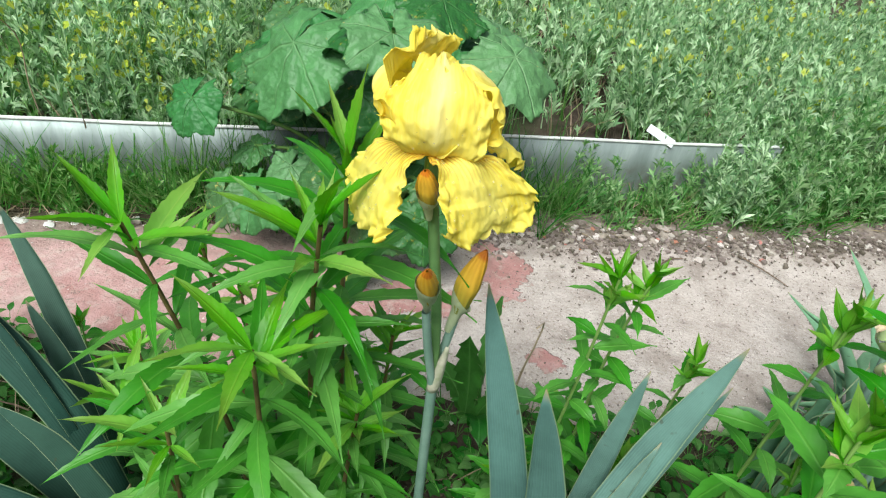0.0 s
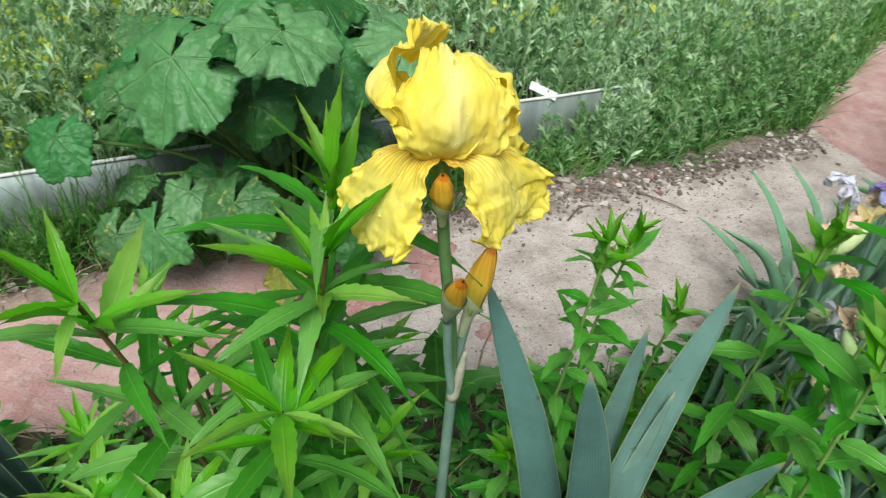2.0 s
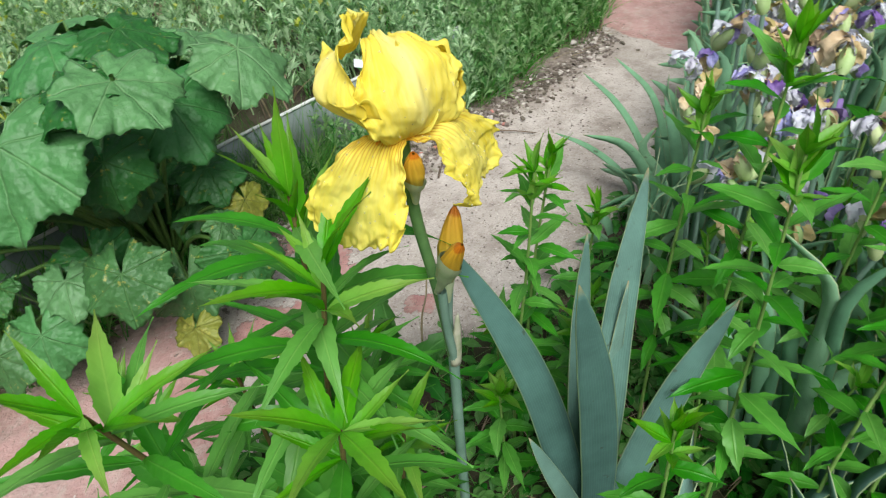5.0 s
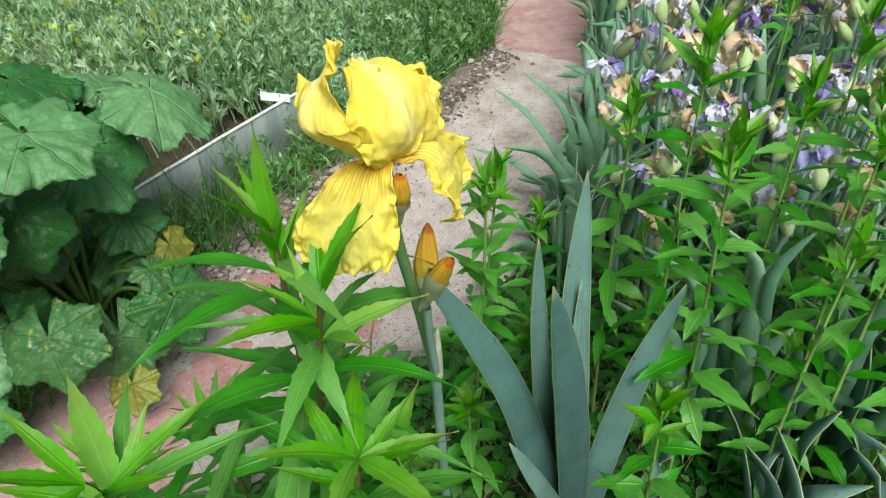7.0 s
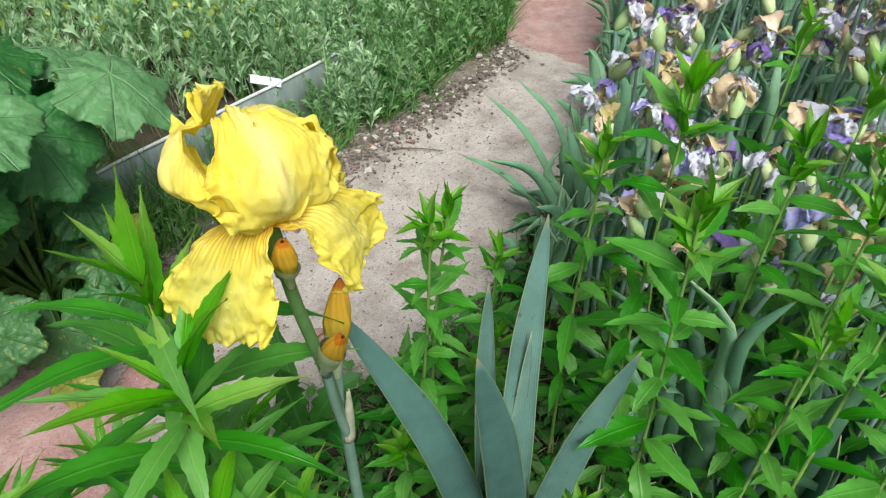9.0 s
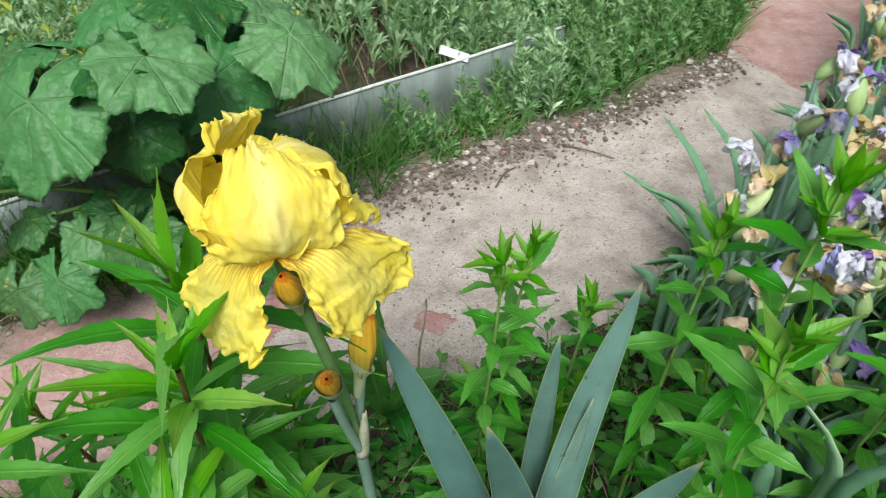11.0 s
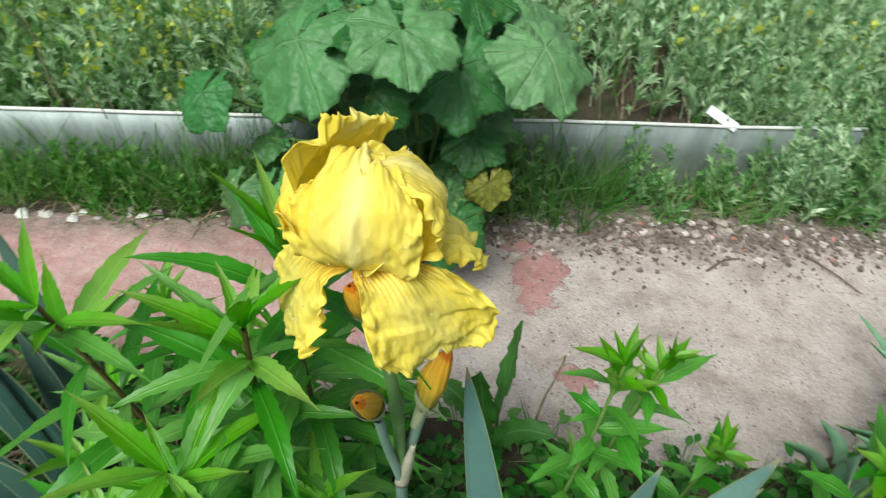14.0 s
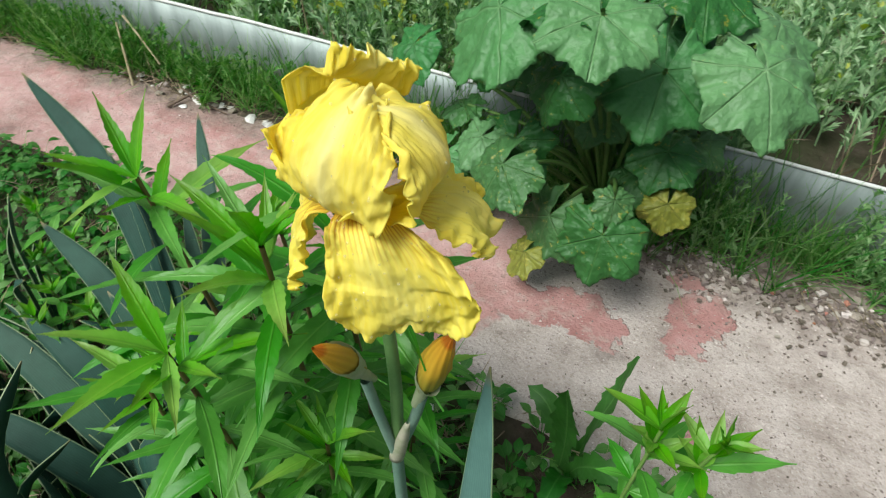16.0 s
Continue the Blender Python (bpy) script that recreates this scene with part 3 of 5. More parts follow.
def petal(azimuth, rz, wl, wr, bend, twist, seed, ruffle=0.003, skew=(0, 0), notch=0.0, flares=(), rib=0.0, round_end=0.5, nu=72, nv=66):
    """A petal from the hub along a profile of (radius, height): half-widths to either side, how its cross-section bends and
    twists along it, and a crimped margin. flares: (side, where along it, how long, pushed out by)."""
    rz = np.array(rz, float)
    line = spline(np.c_[rz, np.zeros(len(rz))], nv)
    v = np.linspace(0, 1, nv)

    def along(k):
        k = np.asarray(k, float)
        y = spline(np.c_[np.linspace(0, 1, len(k)), k, 0 * k], 4 * nv) if len(k) > 2 else np.c_[[0, 1], k]
        return np.interp(v, y[:, 0], y[:, 1])[:, None]

    U, V = np.meshgrid(np.linspace(-1, 1, nu), v)
    W = np.where(U < 0, along(wl), along(wr)) * np.clip(V * 9 + 0.35, 0, 1)
    k = along(bend) + 1e-6
    s = U * W * (1 + 0.035 * rumple(np.sign(U), V * 9, 0 * V, 1.0, seed + 5) + 0.02 * rumple(np.sign(U), V * 30, 0 * V, 1.0, seed + 6))
    a, b = np.sin(k * s) / k, (1 - np.cos(k * s)) / k
    tan = unit(np.gradient(line[:, :2], axis=0))
    nr, nz = tan[:, 1][:, None], -tan[:, 0][:, None]
    tw = np.radians(along(twist))
    # the margin: flat in the middle, crimped towards the rim
    far = np.clip((V - 0.55) / 0.45, 0, 1)
    e = np.clip((np.abs(U) ** 4 + far**4) ** 0.25, 0, 1)
    rim, soft = np.clip((e - 0.55) / 0.45, 0, 1) ** 1.6, np.clip(V * 4 - 0.4, 0, 1)
    scale = np.maximum(W, 0.01)
    d = soft * (ruffle * rim * 2.6 * rumple(U * 2.4, V * 6.0, 0 * U, 1.0, seed) + ruffle * 1.5 * rim * rumple(U * 6, V * 14, 0 * U, 1.0, seed + 1))
    d += soft * ruffle * 0.38 * rim**2 * rumple(U * 14, V * 34, 0 * U, 1.0, seed + 2)
    d += soft * (0.0050 * rumple(U * 1.8, V * 2.6, 0 * U, 1.0, seed + 3) + 0.0044 * (0.40 + rim) * rumple(U * 5, V * 7, 0 * U, 1.0, seed + 4) + 0.0019 * (0.45 + rim) * rumple(U * 13, V * 15, 0 * U, 1.0, seed + 7))
    d += rib * np.exp(-((U / 0.10) ** 2)) * np.clip(V * 3, 0, 1) * np.clip(3 - V * 3, 0, 1)
    for sd, v0, dv, out in flares:
        d += out * np.exp(-(((V - v0) / dv) ** 2)) * np.clip(U * sd, 0, 1) ** 2
    end = np.clip((V - 0.6) / 0.4, 0, 1) ** 1.5
    pull = end * (round_end * scale * (1 - np.sqrt(1 - 0.98 * U**2)) + notch * np.exp(-(((U - 0.05) / 0.16) ** 2)) + 0.0025 * rumple(U * 4, 0 * V, 0 * V, 1.0, seed + 8) + 0.0013 * rumple(U * 13, 0 * V, 0 * V, 1.0, seed + 9))
    x = a * np.cos(tw) + b * np.sin(tw) + along(skew)
    off = a * np.sin(tw) - b * np.cos(tw) + d
    R = line[:, 0][:, None] + off * nr - pull * tan[:, 0][:, None]
    Z = line[:, 1][:, None] + off * nz - pull * tan[:, 1][:, None]
    az = radians(azimuth)
    P = np.stack([R * math.cos(az) - x * math.sin(az), R * math.sin(az) + x * math.cos(az), Z], -1) + HUB
    return Geo().grid(P), P


STANDARDS = (
    (-82, [(0.004, 0.002), (0.016, 0.008), (0.028, 0.022), (0.032, 0.038), (0.025, 0.056), (0.006, 0.067), (-0.010, 0.065)],
     (0.006, 0.022, 0.037, 0.043, 0.040, 0.028, 0.016), (0.006, 0.022, 0.035, 0.036, 0.034, 0.025, 0.016), (10, 12, 14, 17, 17, 20, 24), (0, 0), 11, (0.0, 0.0), 0.0, ((1, 0.33, 0.16, 0.008), (-1, 0.30, 0.14, 0.007)), 0.0012),
    (171, [(0.004, 0.002), (0.013, 0.008), (0.026, 0.023), (0.046, 0.044), (0.038, 0.055), (0.021, 0.066), (0.012, 0.081)],
     (0.006, 0.020, 0.034, 0.036, 0.034, 0.027, 0.023), (0.006, 0.024, 0.042, 0.050, 0.042, 0.027, 0.020), (10, 14, 20, 24, 20, 6, 0), (0, 0, -4, -5, 9, 28, 33), 12, (0.0, 0.0, 0.0, -0.001, -0.007, -0.015, -0.018), 0.0, ((-1, 0.6, 0.2, 0.003),), 0.0008),
    (28, [(0.004, 0.002), (0.018, 0.008), (0.034, 0.022), (0.042, 0.041), (0.032, 0.056), (0.010, 0.064), (-0.004, 0.062)],
     (0.006, 0.022, 0.033, 0.034, 0.030, 0.022, 0.014), (0.006, 0.022, 0.034, 0.037, 0.033, 0.024, 0.014), (10, 12, 16, 20, 18, 18, 20), (0, 0), 13, (0.0, 0.0), 0.0, ((-1, 0.35, 0.15, 0.004),), 0.001),
)
FALLS = (
    (-53, [(0.004, 0.003), (0.018, 0.010), (0.032, 0.009), (0.041, -0.003), (0.045, -0.020), (0.046, -0.036), (0.044, -0.051)],
     (0.008, 0.018, 0.026, 0.033, 0.038, 0.039, 0.036), (0.008, 0.018, 0.027, 0.035, 0.039, 0.040, 0.036), (-12, -10, -8, -5, -3, -3, -4), (0, 0, 3, 6, 6, 4, 2), 31, (0.0, 0.004, 0.011, 0.018, 0.024, 0.027, 0.028), 0.010, (), 0.0),
    (-137, [(0.004, 0.003), (0.015, 0.010), (0.027, 0.007), (0.037, -0.007), (0.042, -0.027), (0.043, -0.047), (0.041, -0.064)],
     (0.008, 0.017, 0.026, 0.034, 0.039, 0.040, 0.034), (0.008, 0.016, 0.023, 0.029, 0.034, 0.036, 0.031), (-14, -14, -12, -10, -9, -8, -8), (0, 0), 32, (0.0, -0.004, -0.009, -0.015, -0.020, -0.023, -0.024), 0.003, ((-1, 0.75, 0.2, 0.004),), 0.0),
    (44, [(0.004, 0.003), (0.021, 0.009), (0.040, 0.010), (0.056, 0.004), (0.066, -0.006), (0.072, -0.018)],
     (0.008, 0.016, 0.024, 0.028, 0.030, 0.024), (0.008, 0.016, 0.024, 0.028, 0.030, 0.024), (-14, -14, -12, -10, -8, -6), (0, 0), 33, (0.0, 0.0), 0.0, (), 0.0),
)


def solid(me_ob, thick):
    mod = me_ob.modifiers.new("thickness", "SOLIDIFY")
    mod.thickness, mod.offset = thick, 0.0


def drops(points, normals, parent, seed, n):
    rng = np.random.default_rng(seed)
    g = Geo()
    th, ph = np.meshgrid(np.linspace(0.02, np.pi - 0.02, 6), np.linspace(0, 2 * np.pi, 8, endpoint=False), indexing="ij")
    ball = np.stack([np.sin(th) * np.cos(ph), np.sin(th) * np.sin(ph), np.cos(th)], -1)
    for k in rng.choice(len(points), n, replace=False):
        r = rng.uniform(0.0003, 0.0009)
        g.grid(ball * r + points[k] + normals[k] * r * 0.7, closed=True)
    part("dew", g.mesh("dew", M_DROP), parent, "clear beads of rain water")["kind"] = "stuff"


def bud(name, base, tip, width, parent, sheath, seed):
    """A furled orange bud held in a pale green sheath."""
    base, tip = np.array(base), np.array(tip)
    n, k = 18, 14
    v = np.linspace(0, 1, n)
    L = np.linalg.norm(tip - base)
    pts = base + (tip - base) * v[:, None] + np.array([0, 0, 0.004]) * np.sin(v * np.pi)[:, None]
    prof = np.interp(v, [0, 0.12, 0.4, 0.7, 0.9, 1], [0.45, 0.8, 1.0, 0.72, 0.42, 0.12]) * width / 2
    _, s, nn = frames(pts, (0.3, 0.4, 0.2))
    a = np.linspace(0, 2 * np.pi, k, endpoint=False)
    swirl = a[None] + v[:, None] * 1.5
    r = prof[:, None] * (1 + 0.10 * np.cos(3 * swirl + v[:, None] * 3) + 0.04 * np.sin(7 * swirl))
    p = pts[:, None] + r[..., None] * (np.cos(swirl)[..., None] * s[:, None] + np.sin(swirl)[..., None] * nn[:, None])
    ob = part(name, Geo().grid(p, closed=True).mesh(name, M_BUD), parent, "tightly furled amber bud")
    cup = pts[: int(n * sheath)]
    d = unit(base - tip)
    cup = np.r_[[base + d * L * 0.35, base + d * L * 0.15], cup]
    rr = np.r_[0.3, 0.42, prof[: int(n * sheath)] / (width / 2) * 1.08] * width / 2
    g = Geo()
    _, s, nn = frames(cup, (0.3, 0.4, 0.2))
    lip = np.linspace(0, 1, len(cup))[:, None] ** 3
    grow = 1 + 0.10 * lip
    p = cup[:, None] + (rr[:, None] * grow)[..., None] * (np.cos(a)[None, :, None] * s[:, None] + np.sin(a)[None, :, None] * nn[:, None])
    p += (lip * 0.25 * L * np.cos(a + 0.8)[None] * 0.5)[..., None] * unit(tip - base)
    g.grid(p, closed=True)
    part("spathe", g.mesh("spathe", M_SPATHE), ob, "pale green sheath with papery edge")
    return ob


def yellow_iris():
    ob = thing("yellow_bearded_iris", (0.262, 0.70, -0.02), "tall bearded iris with one ruffled lemon-yellow bloom and amber buds", "flower")
    stem = Geo()
    tube(stem, spline([(0.262, 0.70, -0.03), (0.258, 0.686, 0.2), (0.255, 0.670, 0.410)], 22), np.linspace(0.0062, 0.005, 22), 9)
    part("stem", stem.mesh("stem", M_STEM), ob, "waxy blue-green stem")
    g = Geo()
    tube(g, spline([(0.255, 0.671, 0.404), (0.250, 0.674, 0.48), (0.239, 0.673, 0.565), (0.233, 0.667, 0.625)], 18), np.linspace(0.0048, 0.0045, 18), 9)
    part("flower_stalk", g.mesh("flower_stalk", M_STEM_GR), ob, "dark green stalk under the bloom")
    g = Geo()
    tube(g, spline([(0.255, 0.669, 0.405), (0.247, 0.660, 0.46), (0.2425, 0.652, 0.507)], 10), 0.0038, 8)
    part("side_stalk", g.mesh("side_stalk", M_STEM), ob)
    g = Geo()
    tube(g, spline([(0.255, 0.671, 0.402), (0.260, 0.683, 0.44), (0.265, 0.685, 0.475)], 10), 0.0042, 8)
    part("side_stalk", g.mesh("side_stalk", M_STEM), ob)
    bud("bud", (0.2425, 0.648, 0.520), (0.2430, 0.613, 0.579), 0.0170, ob, 0.55, 1)
    bud("bud", (0.266, 0.685, 0.484), (0.281, 0.691, 0.549), 0.022, ob, 0.25, 2)
    bud("bud", (0.2335, 0.656, 0.603), (0.230, 0.643, 0.640), 0.016, ob, 0.3, 3)
    # papery sheath at the joint
    g = Geo()
    a = np.linspace(-1.9, 1.9, 11)
    rows = []
    for v in np.linspace(0, 1, 10):
        c = np.array([0.2555, 0.670, 0.398]) + v * np.array([0.008, 0.002, 0.055])
        r = 0.0058 * (1 - 0.75 * v**2)
        rows.append(c + r * np.stack([np.cos(a - 0.9), np.sin(a - 0.9), 0 * a], -1))
    g.grid(np.array(rows))
    solid(part("sheath", g.mesh("sheath", M_SHEATH), ob, "dry papery sheath"), 0.0006)
    # ovary below the bloom
    g = Geo()
    tube(g, spline([(0.2345, 0.668, 0.596), (0.233, 0.667, 0.618), HUB - (0, 0, 0.004), HUB + (0, 0, 0.012)], 12), np.interp(np.linspace(0, 1, 12), [0, 0.4, 0.8, 1], [0.0055, 0.0065, 0.006, 0.004]), 10)
    part("ovary", g.mesh("ovary", M_STEM_GR), ob)
    for n, (az, rz, wl, wr, bend, twist, seed, skew, notch, flares, rib) in enumerate(STANDARDS):
        g, P = petal(az, rz, wl, wr, bend, twist, seed, 0.0030 if n == 1 else 0.0040, skew, notch, flares, rib, 0.08 if n == 1 else 0.5)
        p = part("standard", g.mesh("standard", M_STANDARD), ob, "upright ruffled yellow petal")
        solid(p, 0.0004)
        nor = unit(P - (HUB + np.array([0, 0, 0.03])))
        drops(P[10:].reshape(-1, 3), nor[10:].reshape(-1, 3), p, 21 + n, (40, 16, 16)[n])
    for n, (az, rz, wl, wr, bend, twist, seed, skew, notch, flares, rib) in enumerate(FALLS):
        g, P = petal(az, rz, wl, wr, bend, twist, seed, 0.0036, skew, notch, flares, rib, 0.28)
        f = part("fall", g.mesh("fall", M_FALL), ob, "drooping yellow petal veined orange at the throat")
        solid(f, 0.0004)
        c = P[:, P.shape[1] // 2]
        nor = unit(P - (HUB - np.array([0, 0, 0.05])))
        drops(P[12:].reshape(-1, 3), nor[12:].reshape(-1, 3), f, seed, (70, 50, 16)[n])
        g = Geo()
        line = c[3:16] + np.array([0, 0, 0.0016])
        tube(g, line, np.interp(np.linspace(0, 1, len(line)), [0, 0.2, 0.8, 1], [0.001, 0.0026, 0.002, 0.0005]), 6)
        part("beard", g.mesh("beard", M_BEARD), f, "fuzzy orange beard")
        # style arm over the throat
        a = radians(az)
        out = np.array([math.cos(a), math.sin(a), 0])
        pts = spline([HUB + (0, 0, 0.003), HUB + out * 0.012 + (0, 0, 0.012), HUB + out * 0.024 + (0, 0, 0.017), HUB + out * 0.030 + (0, 0, 0.024)], 10)
        g = Geo()
        ribbon(g, pts, (0, 0, 1), np.interp(np.linspace(0, 1, 10), [0, 0.4, 0.8, 1], [0.003, 0.008, 0.009, 0.004]), 4, -0.5)
        solid(part("style_arm", g.mesh("style_arm", M_STANDARD), ob), 0.0008)


yellow_iris()


# ---------------------------------------------------------------- sword leaves
def sword(keys, width, mat, parent, face, fold=0.06, nv=4, n=26):
    """A sword leaf through a few places from base to tip; face: where its flat side looks."""
    pts = spline(keys, n)
    v = np.linspace(0, 1, n)
    w = width / 2 * np.interp(v, [0, 0.15, 0.5, 0.75, 0.9, 0.97, 1], [0.75, 0.9, 1.0, 0.82, 0.48, 0.18, 0.02])
    g = Geo()
    ribbon(g, pts, face, w, nv, fold)
    ob = part("leaf", g.mesh("leaf", mat), parent)
    solid(ob, 0.0014)
    return ob


def iris_fan(at, leaves, label, mat, group=""):
    ob = thing("iris_leaf_fan", at, label, "iris plant", group)
    for keys, width, face in leaves:
        sword(keys, width, mat, ob, face)
    return ob


iris_fan((0.40, 0.63, -0.02), [
    ([(0.395, 0.628, -0.03), (0.368, 0.650, 0.18), (0.335, 0.672, 0.34), (0.289, 0.732, 0.482)], 0.042, (-0.1, -1, 0.35)),
    ([(0.400, 0.618, -0.03), (0.392, 0.616, 0.20), (0.372, 0.614, 0.36), (0.345, 0.611, 0.489)], 0.044, (-0.3, -1, 0.2)),
    ([(0.415, 0.632, -0.03), (0.430, 0.650, 0.18), (0.475, 0.690, 0.34), (0.532, 0.729, 0.467)], 0.042, (-0.35, -0.9, 0.5)),
    ([(0.412, 0.638, -0.03), (0.430, 0.655, 0.15), (0.456, 0.672, 0.28), (0.478, 0.686, 0.368)], 0.022, (-0.2, -1, 0.2)),
    ([(0.408, 0.612, -0.03), (0.440, 0.608, 0.15), (0.490, 0.602, 0.29), (0.535, 0.593, 0.381)], 0.038, (-0.5, -0.8, 0.6)),
    ([(0.425, 0.650, -0.03), (0.445, 0.675, 0.15), (0.50, 0.715, 0.30), (0.545, 0.745, 0.40)], 0.022, (-0.3, -1, 0.4)),
    ([(0.405, 0.655, -0.03), (0.425, 0.69, 0.15), (0.445, 0.72, 0.30), (0.46, 0.735, 0.41)], 0.030, (-0.2, -1, 0.1)),
    ([(0.385, 0.605, -0.03), (0.36, 0.61, 0.12), (0.33, 0.63, 0.22), (0.315, 0.64, 0.27)], 0.024, (0, -1, 0.3)),
    ([(0.30, 0.62, -0.03), (0.27, 0.615, 0.10), (0.245, 0.60, 0.18), (0.232, 0.595, 0.215)], 0.030, (0.2, -1, 0.2)),
], "fan of broad blue-green iris sword leaves beside the bloom", M_IRIS)
# left clump: less lit leaves, their shade painted into the leaf colour
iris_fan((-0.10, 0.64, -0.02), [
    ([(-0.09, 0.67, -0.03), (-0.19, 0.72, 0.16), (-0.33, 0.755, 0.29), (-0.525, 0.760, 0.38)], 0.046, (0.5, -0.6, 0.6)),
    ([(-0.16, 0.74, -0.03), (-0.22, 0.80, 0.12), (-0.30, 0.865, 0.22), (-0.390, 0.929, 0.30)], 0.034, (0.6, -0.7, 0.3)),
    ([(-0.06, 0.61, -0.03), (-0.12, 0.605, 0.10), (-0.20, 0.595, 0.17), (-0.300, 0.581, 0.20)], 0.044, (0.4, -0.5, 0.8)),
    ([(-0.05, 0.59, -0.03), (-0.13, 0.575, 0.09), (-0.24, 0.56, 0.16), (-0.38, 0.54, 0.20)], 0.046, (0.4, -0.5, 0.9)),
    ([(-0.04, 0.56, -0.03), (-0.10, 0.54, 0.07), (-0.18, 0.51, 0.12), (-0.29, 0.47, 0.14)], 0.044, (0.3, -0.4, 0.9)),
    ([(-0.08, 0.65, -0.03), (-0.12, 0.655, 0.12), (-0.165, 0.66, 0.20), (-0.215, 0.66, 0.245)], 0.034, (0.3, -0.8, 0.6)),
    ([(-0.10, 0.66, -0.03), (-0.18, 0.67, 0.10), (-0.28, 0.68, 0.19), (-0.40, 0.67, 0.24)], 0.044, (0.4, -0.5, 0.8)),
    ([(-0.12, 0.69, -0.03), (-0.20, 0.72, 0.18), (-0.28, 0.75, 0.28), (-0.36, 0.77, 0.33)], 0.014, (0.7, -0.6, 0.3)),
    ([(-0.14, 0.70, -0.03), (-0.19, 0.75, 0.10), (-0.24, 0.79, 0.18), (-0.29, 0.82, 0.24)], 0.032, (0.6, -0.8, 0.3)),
], "clump of broad blue-green iris leaves leaning aside, coloured as in shade", M_IRIS_SHADED)


def random_fan(at, n, height, spread, az, rng, mat, label, group, lean=(0, 0), curl=0.12, wide=(0.020, 0.030)):
    ob = thing("iris_leaf_fan", (*at, -0.02), label, "iris plant", group)
    d = np.array([math.cos(radians(az)), math.sin(radians(az)), 0])
    face = np.array([d[1], -d[0], 0])
    for k in range(n):
        f = (k / max(1, n - 1) - 0.5) * 2 + rng.normal(0, 0.12)
        h = height * rng.uniform(0.7, 1.05) * (1 - 0.25 * abs(f))
        base = np.array([*at, -0.03]) + d * f * 0.035 + rng.normal(0, 0.006, 3) * (1, 1, 0)
        out = d * f * spread * h + np.array([*lean, 0]) * h
        tipv = base + out + rng.normal(0, 0.03, 3) * (1, 1, 0) + np.array([0, 0, h * (1 - curl * abs(f))])
        mid = base + out * 0.25 + np.array([0, 0, h * 0.55])
        sword([base, mid, base + out * 0.62 + np.array([0, 0, h * 0.85 * (1 - 0.05 * abs(f))]), tipv], rng.uniform(*wide), mat, ob, face + rng.normal(0, 0.2, 3), n=16, nv=2)
    return ob


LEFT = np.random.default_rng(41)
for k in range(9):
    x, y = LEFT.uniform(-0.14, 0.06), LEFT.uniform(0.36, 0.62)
    random_fan((x, y), 5, LEFT.uniform(0.20, 0.32), 0.25, LEFT.uniform(120, 200), LEFT, M_IRIS_SHADED, "clump of broad blue-green iris leaves, coloured as in shade", "iris leaf fans by the lance-leaved plants", (-0.75, LEFT.uniform(-0.1, 0.25)), 0.12, (0.030, 0.044))
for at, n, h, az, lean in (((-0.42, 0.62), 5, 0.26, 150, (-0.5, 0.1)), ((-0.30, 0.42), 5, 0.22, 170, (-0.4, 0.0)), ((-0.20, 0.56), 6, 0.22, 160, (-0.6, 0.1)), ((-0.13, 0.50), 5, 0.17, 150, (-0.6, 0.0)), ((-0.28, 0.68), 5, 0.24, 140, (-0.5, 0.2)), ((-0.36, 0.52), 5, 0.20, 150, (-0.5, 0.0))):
    random_fan(at, n, h, 0.35, az, LEFT, M_IRIS_SHADED, "clump of broad blue-green iris leaves, coloured as in shade", "iris leaf fans by the lance-leaved plants", lean)

# ---------------------------------------------------------------- lance-leaved plants
ASTER = [lance_leaf("leaf", M_ASTER, L, W, D, 9, F, 50 + k) for k, (L, W, D, F) in enumerate(((0.108, 0.0150, 0.9, 0.28), (0.100, 0.0130, 0.6, 0.32), (0.113, 0.0165, 1.2, 0.22), (0.092, 0.0125, 0.35, 0.34), (0.104, 0.0155, 1.5, 0.22)))]
ASTER_TIP = [lance_leaf("leaf", M_ASTER_TIP, L, W, D, 8, F, 60 + k) for k, (L, W, D, F) in enumerate(((0.075, 0.012, 0.3, 0.45), (0.062, 0.010, 0.1, 0.5), (0.085, 0.015, 0.5, 0.4)))]


def leafy_stem(name, keys, leaf_meshes, tip_meshes, n_leaf, rng, label, category, group, stalk, r=0.0032, start=0.25, size=1.0, tip_n=7, top_rise=60, open_by=5.0):
    """A stalk with leaves set spirally up it and a tuft of young ones at its top."""
    ob = thing(name, (*keys[0][:2], -0.02), label, category, group)
    pts = spline(keys, 30)
    g = Geo()
    tube(g, pts, np.linspace(r * 1.2, r * 0.6, 30), 7)
    part("stalk", g.mesh("stalk", stalk), ob)
    az = rng.uniform(0, 360)
    for k in range(n_leaf):
        f = start + (0.97 - start) * (k + rng.uniform(-0.3, 0.3)) / n_leaf
        i = f * 29
        i0 = int(min(28, max(0, i)))
        p = pts[i0] + (pts[i0 + 1] - pts[i0]) * (i - i0)
        az += 137.5 + rng.uniform(-20, 20)
        rise = -12 + 42 * max(0, (f - 0.3)) / 0.7 + rng.uniform(-12, 14)
        sc = size * (0.95 + 0.25 * math.sin(f * 3.0)) * rng.uniform(0.75, 1.1)
        part("leaf", leaf_meshes[rng.integers(len(leaf_meshes))], ob, m=aim(p, az, rise, sc, rng.uniform(-20, 20)))
    for k in range(tip_n):
        az += 137.5
        part("leaf", tip_meshes[rng.integers(len(tip_meshes))], ob, m=aim(pts[-1 - (k % 3)], az, top_rise - k * open_by + rng.uniform(-8, 8), size * rng.uniform(0.7, 1.1), rng.uniform(-15, 15)))
    return ob


